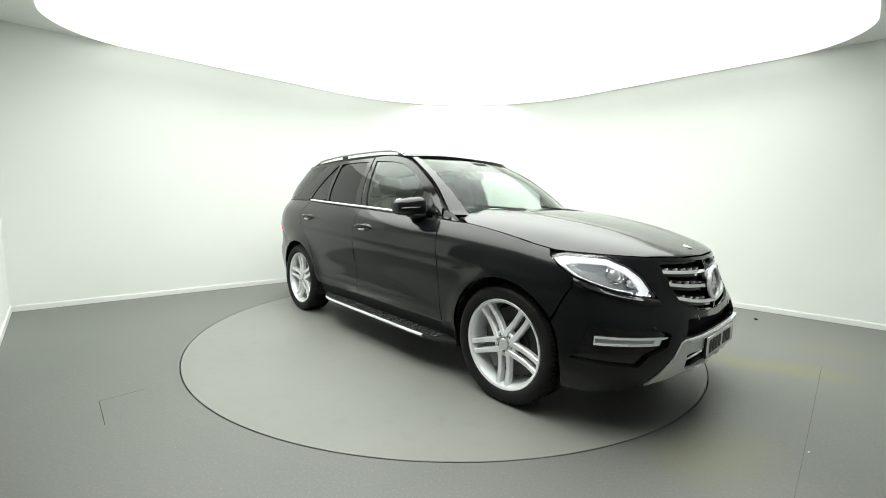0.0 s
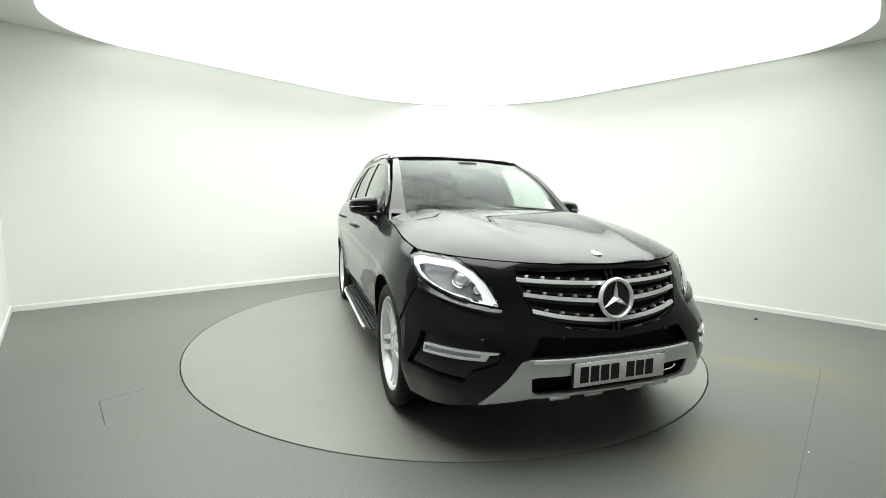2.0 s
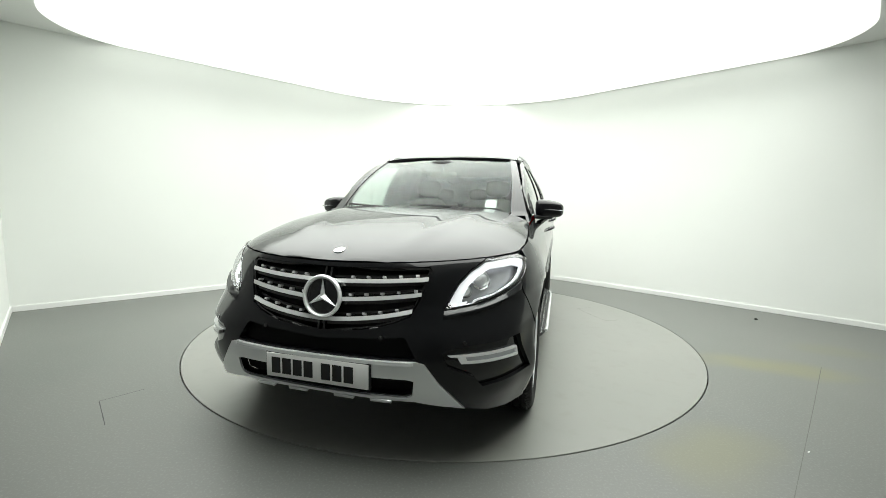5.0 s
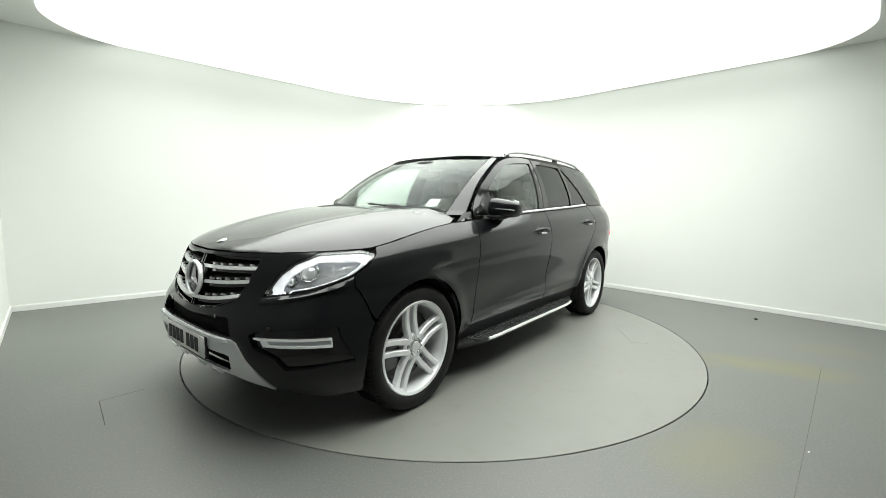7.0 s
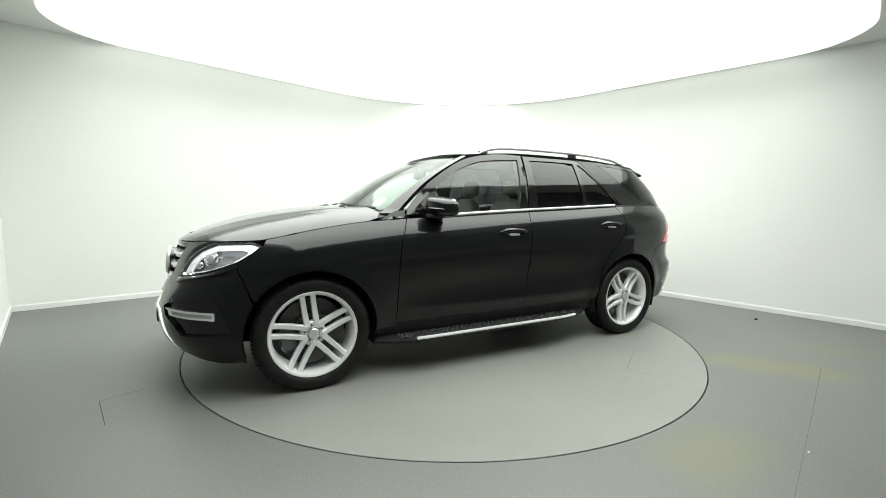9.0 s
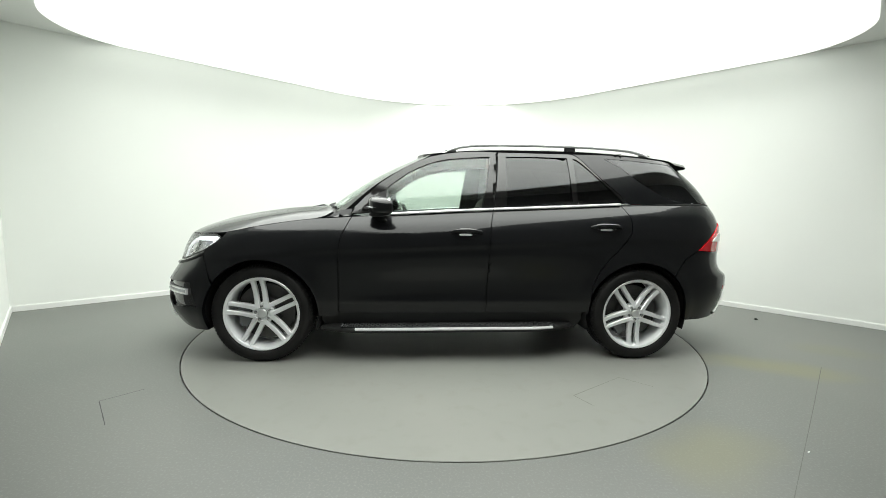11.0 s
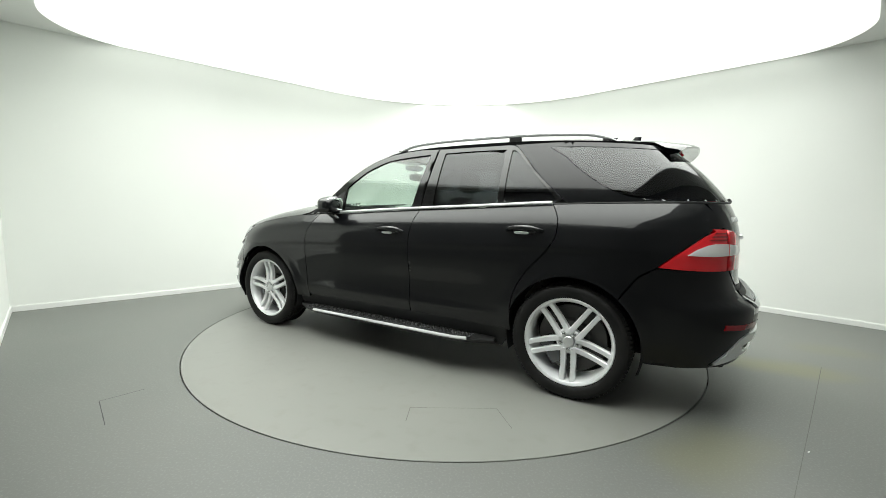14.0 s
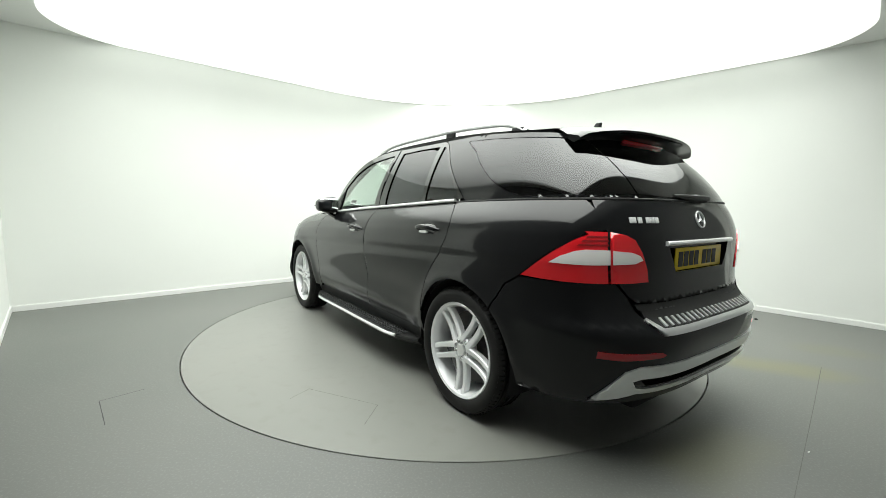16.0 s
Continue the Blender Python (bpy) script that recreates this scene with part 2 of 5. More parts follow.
def build_room():
    bm = bmesh.new()
    ribbon(bm, back_line(0), back_line(-0.12), -0.05, ROOM_H + 0.2)
    tagged(part("wall_north", bm, M_WALL), "smooth white wall with a wide rounded corner", "wall", kind="structure")
    p, q = inset(0), inset(-0.12)
    # near walls: white stretch first, then a dark one behind the viewpoint
    for name, a, b, c, d, s0, s1, mat, lab in (
            ("wall_west", p[0], p[3], q[0], q[3], 0.0, 0.27, M_WALL, "white painted wall beside the corner"),
            ("wall_southwest", p[0], p[3], q[0], q[3], 0.27, 1.0, M_DARKWALL, "plain dark grey wall behind the viewpoint"),
            ("wall_southeast", p[3], p[2], q[3], q[2], 0.0, 0.90, M_DARKWALL, "plain dark grey wall behind the viewpoint"),
            ("wall_east", p[3], p[2], q[3], q[2], 0.90, 1.0, M_WALL, "white painted wall beside the corner")):
        bm = bmesh.new()
        ribbon(bm, [a.lerp(b, s0), a.lerp(b, s1)], [c.lerp(d, s0), c.lerp(d, s1)], -0.05, ROOM_H + 0.2)
        tagged(part(name, bm, mat), lab, "wall", kind="structure")
    # baseboards, each with a small top bevel
    bm = bmesh.new()
    ribbon(bm, back_line(0.014), back_line(0.0005), 0.001, 0.052)
    ribbon(bm, back_line(0.009), back_line(0.0004), 0.052, 0.060)
    tagged(part("baseboard", bm, M_TRIM), "low white skirting board along the wall", "skirting", kind="structure")
    bm = bmesh.new()
    i0, i1 = inset(0.014), inset(0.0005)
    ribbon(bm, [i0[0] + (i0[3] - i0[0]).normalized() * 0.002, i0[0].lerp(i0[3], 0.27)], [i1[0], i1[0].lerp(i1[3], 0.27)], 0.001, 0.060)
    tagged(part("baseboard", bm, M_TRIM), "low white skirting board along the wall", "skirting", kind="structure")
    # floor with a round pit for the turntable
    bm = bmesh.new()
    n = 160
    edge = [LEFT] + corner_arc(LEFT, BACK, RIGHT, CORNER_R) + [RIGHT, NEAR]
    def rim(a):
        d = Vector((math.cos(a), math.sin(a)))
        best = 9.0
        for i in range(len(edge)):
            u, v = edge[i], edge[(i + 1) % len(edge)]
            w = v - u
            den = d.x * w.y - d.y * w.x
            if abs(den) > 1e-9:
                k = (u.x * w.y - u.y * w.x) / den
                s = (u.x * d.y - u.y * d.x) / den
                if k > 0 and -1e-6 <= s <= 1 + 1e-6:
                    best = min(best, k)
        return d * (best + 0.05)
    rings = []
    R = DISC_R + 0.0035
    for i in range(n):
        a = 2 * math.pi * i / n
        d = Vector((math.cos(a), math.sin(a)))
        e = rim(a)
        rings.append([bm.verts.new((*(d * R), -0.05)), bm.verts.new((*(d * R), -0.003)), bm.verts.new((*(d * (R + 0.003)), 0))] +
                     [bm.verts.new((*((d * R).lerp(e, f)), 0)) for f in (0.3, 0.6, 1.0)])
    for i in range(n):
        a, b = rings[i], rings[(i + 1) % n]
        for k in range(5):
            bm.faces.new((a[k], b[k], b[k + 1], a[k + 1]))
    tagged(part("floor", bm, M_FLOOR), "grey speckled vinyl floor round the turntable", "floor", kind="structure")
    bm = bmesh.new()
    lathe(bm, [(0.01, -0.06), (DISC_R + 0.05, -0.06), (DISC_R + 0.05, -0.05), (0.01, -0.05)], n=96)
    tagged(part("pit", bm, M_GROOVE), "dark rusty turntable pit below floor", "pit", kind="structure")
    # ceiling slab
    bm = bmesh.new()
    o = inset(-0.1)
    low = [bm.verts.new((v.x, v.y, ROOM_H)) for v in o]
    top = [bm.verts.new((v.x, v.y, ROOM_H + 0.15)) for v in o]
    bm.faces.new(low)
    bm.faces.new(top[::-1])
    for i in range(4):
        bm.faces.new((low[i], low[(i + 1) % 4], top[(i + 1) % 4], top[i]))
    tagged(part("ceiling", bm, M_CEIL), "pale painted ceiling", "ceiling", kind="structure")


def build_ceiling_light():
    """Luminous film in long strips, parallel to one wall, with rounded ends towards the room's corners."""
    lamp = new("ceiling_light")
    tagged(lamp, "large glowing white film panels set in the ceiling", "ceiling light")
    o = inset((0.02, 0.03, 0.70, 0.38))
    ring = corner_arc(o[3], o[0], o[1], 0.75, 14) + corner_arc(o[0], o[1], o[2], CORNER_R - 0.02, 24) + corner_arc(o[1], o[2], o[3], 0.75, 14) + corner_arc(o[2], o[3], o[0], 1.2, 10)
    d = (BACK - LEFT).normalized()
    nrm = Vector((d.y, -d.x))
    cuts = [-9, -3.02, -1.47, 0.05, 1.62, 3.15, 9]
    for lo, hi in zip(cuts, cuts[1:]):
        bm = bmesh.new()
        vs = [bm.verts.new((v.x, v.y, ROOM_H - 0.012)) for v in ring]
        bm.faces.new(vs)
        for off, sgn in ((lo + 0.006, 1), (hi - 0.006, -1)):
            c = nrm * off
            bmesh.ops.bisect_plane(bm, geom=bm.verts[:] + bm.edges[:] + bm.faces[:], plane_co=(c.x, c.y, 0), plane_no=(-nrm.x * sgn, -nrm.y * sgn, 0), clear_outer=True)
        if not bm.faces:
            bm.free()
            continue
        ex = bmesh.ops.extrude_face_region(bm, geom=bm.faces[:])
        for v in [g for g in ex["geom"] if isinstance(g, bmesh.types.BMVert)]:
            v.co.z += 0.008
        part("diffuser", bm, M_GLOW, lamp, smooth=False)


def build_turntable():
    """The disc, which turns with the car, and the hatch outline scratched on it."""
    disc = new("turntable")
    tagged(disc, "round grey turntable disc flush with the floor", "turntable")
    bm = bmesh.new()
    lathe(bm, [(DISC_R - 0.0035, -0.045), (DISC_R - 0.0035, -0.002), (DISC_R - 0.0055, 0.0), (0.5, 0.0), (0.01, 0.0)], n=160)
    part("plate", bm, M_DISC, disc)
    return disc


build_room()
build_ceiling_light()
TURNTABLE = build_turntable()


# ---- the car: its outer skin as smooth surfaces, cut into panels ----
# x forward, y to its left, z up; origin on the ground between the axles.
XC, LU = 1.35, 1.6
AXLE, WHEEL_Z, ARCH_R = 1.4575, 0.3655, 0.415
nose = spline((0.15, 2.20), (0.30, 2.31), (0.42, 2.35), (0.52, 2.355), (0.62, 2.335), (0.75, 2.30), (0.86, 2.27), (0.95, 2.225), (1.0, 2.18))
tail = spline((0.2, -2.33), (0.35, -2.41), (0.48, -2.45), (0.60, -2.465), (0.655, -2.455), (0.70, -2.395), (0.75, -2.36), (0.82, -2.345), (1.0, -2.34), (1.1, -2.328), (1.24, -2.275), (1.4, -2.155), (1.55, -1.995), (1.7, -1.82))
nose_n = spline((0.2, 3.3), (0.58, 3.6), (0.68, 3.7), (0.76, 3.6), (1.0, 3.4))
nose_sweep = spline((0.2, 0.03), (0.58, 0.03), (0.70, 0.15), (0.78, 0.21), (1.0, 0.20))
belt = spline((-2.4, 1.245), (-2.0, 1.240), (-1.3, 1.222), (-0.9, 1.200), (0.0, 1.152), (0.53, 1.118), (0.9, 1.10), (1.07, 1.085), (1.29, 1.065), (1.52, 1.04), (1.74, 1.01), (2.3, 1.0))
girth = spline((0.1, 0.79), (0.2, 0.835), (0.30, 0.868), (0.42, 0.902), (0.55, 0.920), (0.68, 0.934), (0.765, 0.942), (0.782, 0.943), (0.80, 0.9405), (0.85, 0.931), (0.89, 0.919), (0.93, 0.901), (0.965, 0.874), (1.0, 0.838), (1.1, 0.72))


bonnet_edge = spline((0.9, 1.10), (1.07, 1.087), (1.29, 1.058), (1.52, 1.018), (1.74, 0.972), (1.86, 0.964), (1.98, 0.956), (2.10, 0.947), (2.175, 0.940), (2.25, 0.930))


def width_at(x, z):
    q = z / belt(x)
    y = girth(q)
    for ax in (AXLE, -AXLE):
        d = math.hypot(x - ax, z - WHEEL_Z)
        y += 0.016 * math.exp(-((d - ARCH_R) / 0.07) ** 2)
    # the front bumper stays wide down to its lower edge
    y *= 1 + 0.012 * min(max((0.97 - q) / 0.1, 0), 1)
    f = min(max((abs(x) - 1.5) / 0.35, 0), 1) * min(max((0.62 - z) / 0.28, 0), 1)
    y += (0.062 if x > 0 else 0.012) * f * f * (3 - 2 * f)
    # a narrow undercut below the waist crease
    y -= 0.006 * math.exp(-((q - 0.752) / 0.026) ** 2) * min(max((1.9 - abs(x)) / 0.4, 0), 1)
    # a shallow hollow along the doors, below the waist crease
    mid = math.exp(-((x + 0.1) / 0.95) ** 4)
    y -= 0.018 * mid * math.exp(-((z - 0.60 - 0.03 * (0.5 - x)) / 0.14) ** 2)
    y += 0.010 * mid * math.exp(-((z - 0.46) / 0.035) ** 2)
    return y


def wrap(U, z, front, rear, n_front, n_rear, width, sweep=0.0):
    if U > XC:
        a = radians(90) * (1 - (U - XC) / LU)
        n, end, sgn = n_front, front, 1
    elif U < -XC:
        a = radians(90) * (1 - (-U - XC) / LU)
        n, end, sgn = n_rear, rear, -1
    else:
        return Vector((U, width(U, z), z))
    c, s = max(math.cos(a), 0.0), math.sin(a)
    r = (c ** n + abs(s) ** n) ** (-1 / n)
    x = sgn * XC + (end - sgn * XC) * r * c - (sweep * (r * s) ** 2 * r * c if sgn > 0 else 0)
    return Vector((x, r * s * width(x, z), z))


def body(U, z):
    return wrap(U, z, nose(z), tail(z), nose_n(z), 3.8, width_at, nose_sweep(z))


def house_width(x, z):
    t = min(max((z - belt(x)) / (1.655 - belt(x)), -0.1), 1.1)
    y = 0.836 - 0.193 * math.copysign(abs(t) ** 1.55, t)
    return y - 0.075 * min(max((x - 0.15) / 0.75, 0), 1) ** 2 * min(max(t / 0.3, 0), 1)


def house(U, z):
    return wrap(U, z, 2.0, tail(z), 3.0, 3.8, house_width)


def X(x, z):
    """Where on the unrolled skin the side has this x."""
    if abs(x) <= XC:
        return (x, z)
    sgn = 1 if x > 0 else -1
    lo, hi = XC, XC + LU
    for _ in range(26):
        m = (lo + hi) / 2
        if abs(body(sgn * m, z).x) < abs(x):
            lo = m
        else:
            hi = m
    return (sgn * lo, z)


def Y(y, z, sgn=1):
    """Where on the unrolled skin the front (or the rear, sgn -1) has this y."""
    lo, hi = XC, XC + LU
    for _ in range(26):
        m = (lo + hi) / 2
        if body(sgn * m, z).y > abs(y):
            lo = m
        else:
            hi = m
    u = XC + LU
    return (sgn * (lo if y >= 0 else 2 * u - lo), z)


def inside(p, poly):
    x, y = p
    hit = False
    for i in range(len(poly)):
        (x0, y0), (x1, y1) = poly[i - 1], poly[i]
        if (y0 > y) != (y1 > y) and x < (x1 - x0) * (y - y0) / (y1 - y0) + x0:
            hit = not hit
    return hit


def dense(poly, step):
    out = []
    for i in range(len(poly)):
        a, b = np.array(poly[i]), np.array(poly[(i + 1) % len(poly)])
        k = max(1, int(np.linalg.norm(b - a) / step))
        out += [tuple(a + (b - a) * j / k) for j in range(k)]
    clean = []
    for q in out:
        if not clean or math.dist(q, clean[-1]) > 1e-4:
            clean.append(q)
    return clean if math.dist(clean[0], clean[-1]) > 1e-4 else clean[:-1]


from mathutils.geometry import delaunay_2d_cdt


def skin_mesh(poly, surf, holes=(), step=0.038, depth=0.02, off=0.0, sides=(1, -1), solid=False, fit=1.0):
    """A curved sheet over a polygon of the unrolled surface, with its edges turned in by depth (or closed as a slab)."""
    loops = [dense(poly, step)] + [dense(h, step) for h in holes]
    co, edges = [], []
    for lp in loops:
        k = len(co)
        co += lp
        edges += [(k + i, k + (i + 1) % len(lp)) for i in range(len(lp))]
    us, zs = [q[0] for q in loops[0]], [q[1] for q in loops[0]]
    u = min(us) + step / 2
    allb = np.array(co)
    row = 0
    while u < max(us):
        z = min(zs) + step / 2 + (step / 2 if row % 2 else 0)
        while z < max(zs):
            if inside((u, z), loops[0]) and np.min(np.abs(allb - (u, z)).sum(1)) > step * 0.45:
                co.append((u, z))
            z += step
        u += step * 0.9
        row += 1
    vs, _, fs, *_ = delaunay_2d_cdt([Vector(q) for q in co], edges, [], 0, 1e-6)
    tris = []
    for f in fs:
        c = sum((vs[i] for i in f), Vector((0, 0))) / len(f)
        if inside(c, loops[0]) and not any(inside(c, h) for h in loops[1:]):
            tris.append(tuple(f))
    e = 0.004
    pos, nor = [], []
    for v in vs:
        a = surf(v.x, v.y)
        du, dz = surf(v.x + e, v.y) - surf(v.x - e, v.y), surf(v.x, v.y + e) - surf(v.x, v.y - e)
        n = du.cross(dz)
        n = n.normalized() if n.length > 1e-12 else Vector((0, 0, 1))
        ref = Vector((min(max(a.x, -1.2), 1.2) * 0.9, 0, 0.75))
        if n.dot(a - ref) < 0:
            n = -n
        pos.append(a + n * off)
        nor.append(n)
    bm = bmesh.new()
    lay, kind = bm.verts.layers.float_vector.new("skin_normal"), bm.verts.layers.int.new("skin_kind")
    for s in sides:
        flip = Vector((1, s, 1))
        out = [bm.verts.new(p * flip) for p in pos]
        for v, n in zip(out, nor):
            v[lay], v[kind] = n * flip, 1
        lookup = {v: i for i, v in enumerate(out)}
        tri = []
        for f in tris:
            a, b, c = (pos[i] for i in f)
            if ((b - a).cross(c - a).dot(nor[f[0]]) < 0) != (s < 0):
                f = f[::-1]
            tri.append(bm.faces.new([out[i] for i in f]))
        count = {}
        for f in tris:
            a, b, d = (pos[k] for k in f)
            if (b - a).cross(d - a).dot(nor[f[0]]) < 0:
                f = f[::-1]
            for i in range(3):
                k = (f[i], f[(i + 1) % 3])
                if k[::-1] in count:
                    del count[k[::-1]]
                else:
                    count[k] = 1
        if depth:
            low = {}
            for i in (range(len(pos)) if solid else {i for k in count for i in k}):
                low[i] = bm.verts.new((pos[i] - nor[i] * depth) * flip)
                low[i][lay], low[i][kind] = -nor[i] * flip, 2
            for a, b in count:
                if len(sides) == 2 and abs(pos[a].y) < 1e-3 and abs(pos[b].y) < 1e-3:
                    continue
                quad = (out[b], out[a], low[a], low[b])
                bm.faces.new(quad if s > 0 else quad[::-1])
            if solid:
                for f in tri:
                    ix = [lookup[v] for v in f.verts]
                    bm.faces.new([low[i] for i in ix[::-1]])
        loose = [v for v in bm.verts if not v.link_faces]
        bmesh.ops.delete(bm, geom=loose, context="VERTS")
    if len(sides) == 2:
        bmesh.ops.remove_doubles(bm, verts=[v for v in bm.verts if abs(v.co.y) < 2e-3], dist=2e-3)
    return bm


def panel(name, poly, mat, parent, surf=body, label="", **kw):
    return part(name, skin_mesh(poly, surf, **kw), mat, parent, label, angle=40, orient=False)


def shrink(poly, d):
    """The polygon with every corner moved inwards by about d."""
    P = [np.array(q, float) for q in poly]
    area = sum(P[i - 1][0] * P[i][1] - P[i][0] * P[i - 1][1] for i in range(len(P)))
    out = []
    for i in range(len(P)):
        a, b, c = P[i - 1], P[i], P[(i + 1) % len(P)]
        u, v = b - a, c - b
        u, v = u / max(np.linalg.norm(u), 1e-9), v / max(np.linalg.norm(v), 1e-9)
        n = np.array([-u[1] - v[1], u[0] + v[0]])
        n = n / max(np.linalg.norm(n), 1e-9) * d / max(math.sqrt((1 + u @ v) / 2), 0.5)
        out.append(tuple(b + n * math.copysign(1, area)))
    return out


GAP = 0.003
SIDES = (1, -1)


def arch(ax, a0, a1, r=ARCH_R, n=18):
    return [(ax + r * math.cos(radians(a0 + (a1 - a0) * i / n)), WHEEL_Z + r * math.sin(radians(a0 + (a1 - a0) * i / n))) for i in range(n + 1)]


def on_side(pts):
    return [X(*q) for q in pts]


# cut lines, in side view
DOOR_FRONT = rounded([(0.895, 0.375), (0.890, 0.62), (0.885, 0.82), (0.868, 0.95), (0.83, 1.04), (0.80, 1.105)])
DOOR_MID = rounded([(-0.238, 0.375), (-0.246, 0.84), (-0.258, 1.05), (-0.285, 1.165)])
DOOR_REAR = rounded([(-1.062, 0.375), (-1.066, 0.51), (-1.10, 0.66), (-1.18, 0.793), (-1.28, 0.903), (-1.352, 1.01), (-1.362, 1.10), (-1.345, 1.16), (-1.305, 1.222)])
LAMP_LOW = [(1.740, 0.940), (1.80, 0.890), (1.88, 0.838), (1.96, 0.805), (2.05, 0.772)]


def lamp_low():
    return [X(*q) for q in LAMP_LOW[:4]] + [Y(0.74, 0.768), Y(0.65, 0.748), Y(0.555, 0.735)]


def lamp_inner():
    return [Y(0.555, 0.735), Y(0.570, 0.79), Y(0.598, 0.85), Y(0.640, 0.905), X(1.985, bonnet_edge(1.985) - 0.004)]


def lamp_top():
    return [X(x, bonnet_edge(x) - 0.004) for x in (1.985, 1.93, 1.87, 1.80)] + [X(1.740, 0.940)]


def belt_line(x0, x1, dz=0.0, n=14):
    return [(x0 + (x1 - x0) * i / n, belt(x0 + (x1 - x0) * i / n) + dz) for i in range(n + 1)]


def half_bumper_front():
    low = [Y(0, 0.332), Y(0.3, 0.334), Y(0.44, 0.335), Y(0.60, 0.305), Y(0.74, 0.245), X(1.98, 0.225), X(1.86, 0.24)]
    up = [X(*q) for q in arch(AXLE, -15, 33)] + [X(1.834, 0.66), X(1.886, 0.78)]
    return low + up + lamp_low()[2:] + lamp_inner()[1:] + [X(x, bonnet_edge(x) - 0.004) for x in (2.02, 2.06, 2.10, 2.14, 2.18, 2.21)] + [Y(0, 0.926)]


GRILLE = [(-0.02, 0.628), (0.13, 0.633), (0.26, 0.650), (0.36, 0.680), (0.415, 0.705), (0.45, 0.78), (0.475, 0.86), (0.485, 0.905), (0.47, 0.92), (0.25, 0.915), (-0.02, 0.908)]
INTAKE = [(-0.02, 0.530), (0.40, 0.530), (0.46, 0.538), (0.415, 0.612), (0.40, 0.622), (0.30, 0.612), (-0.02, 0.590)]


def build_shell(car):
    for s in SIDES:
        one = (s,)
        lean = "left" if s > 0 else "right"
        # front wing
        poly = on_side(DOOR_FRONT) + [(0.93, 1.095)] + [X(x, bonnet_edge(x)) for x in (1.07, 1.2, 1.35, 1.5, 1.64, 1.72)] + lamp_low()[:3] + \
            [X(1.882, 0.78), X(1.83, 0.66)] + [X(*q) for q in arch(AXLE, 35, 183)] + [(1.040, 0.345), (0.897, 0.345)]
        panel("front_wing", shrink(poly, GAP), M_PAINT, car, sides=one, step=0.028)
        panel("cowl_corner", [(0.99, 1.098), (0.93, 1.130), (0.875, 1.158), (0.80, 1.165), (0.810, 1.114), (0.92, 1.100)], M_PAINT, car, house, sides=one, off=-0.006, depth=0.02, step=0.03)
        # doors
        poly = DOOR_FRONT[::-1] + DOOR_MID + belt_line(-0.285, 0.80)[1:-1]
        front = panel("front_door", shrink(poly, GAP), M_PAINT, car, sides=one, step=0.026)
        poly = DOOR_MID[::-1] + DOOR_REAR + belt_line(-1.305, -0.285)[1:-1]
        rear = panel("rear_door", shrink(poly, GAP), M_PAINT, car, sides=one, step=0.026)
        # rear quarter down to the bumper seam
        poly = DOOR_REAR + [X(x, belt(x)) for x in (-1.5, -1.7, -1.9, -2.05, -2.15)] + [Y(0.70, 1.245, -1), Y(0.69, 1.17, -1), Y(0.69, 1.105, -1)] + \
            [X(-2.17, 1.085), X(-2.06, 1.0), X(-1.92, 0.876), X(-1.83, 0.82), X(-1.78, 0.745)] + [X(*q) for q in arch(-AXLE, 132, 2)] + [(-1.04, 0.375)]
        panel("rear_quarter", shrink(poly, GAP), M_PAINT, car, sides=one, step=0.026)
        # sill below the doors
        poly = [(1.02, 0.30), (1.02, 0.37), (-1.02, 0.37), (-1.02, 0.30), (-0.98, 0.22), (0.98, 0.22)]
        panel("sill", poly, M_BLACK, car, sides=one, off=-0.025)
        # chrome waist strip, in one piece on each door
        for x0, x1, owner in ((0.56, -0.283, front), (-0.290, -1.300, rear)):
            bm = bmesh.new()
            line = [house(x, z) for x, z in belt_line(x0, x1, 0.011, 24)]
            tube(bm, [(p.x, s * (p.y + 0.005), p.z) for p in line], 0.0115, 10, flat=0.95)
            part("waist_strip", bm, M_BRIGHT, owner, "thin chrome waist strip")
        # window frames
        top = [(0.80, 1.125), (0.777, 1.185), (0.69, 1.280), (0.596, 1.368), (0.48, 1.449), (0.373, 1.515), (0.28, 1.560), (0.195, 1.590), (0.08, 1.615), (-0.028, 1.631), (-0.2, 1.643), (-0.338, 1.648)]
        glass_f = rounded([(0.525, 1.145), (0.53, 1.24), (0.535, 1.335)], 3)[:-1] + rounded([(0.535, 1.335), (0.43, 1.412), (0.325, 1.480), (0.15, 1.549), (-0.03, 1.578), (-0.274, 1.597)]) + \
            rounded([(-0.274, 1.597), (-0.236, 1.36), (-0.205, 1.187)], 3)[1:]
        poly = top + [(-0.313, 1.40), (-0.287, 1.19)] + belt_line(-0.287, 0.80, 0.022)[1:]
        panel("window_frame", shrink(poly, GAP), M_GLOSS, front, house, sides=one, holes=[glass_f])
        panel("window_pane", shrink(glass_f, -0.006), M_GLASS, front, house, "clear lightly tinted door glass", sides=one, off=-0.008, depth=0.004, solid=True).visible_shadow = False
        glass_r = [(-0.392, 1.196), (-0.40, 1.40), (-0.404, 1.600), (-0.65, 1.606), (-0.908, 1.604), (-0.918, 1.226)]
        glass_q = [(-0.958, 1.230), (-0.955, 1.598), (-0.985, 1.592), (-1.03, 1.555), (-1.148, 1.435), (-1.33, 1.246)]
        back = rounded([(-0.915, 1.641), (-0.985, 1.622), (-1.06, 1.55), (-1.16, 1.44), (-1.375, 1.246)], 4)
        poly = [(-0.293, 1.19), (-0.32, 1.42), (-0.342, 1.645), (-0.65, 1.647)] + back + belt_line(-1.375, -0.293, 0.022)[1:]
        panel("window_frame", shrink(poly, GAP), M_GLOSS, rear, house, sides=one, holes=[glass_r, glass_q])
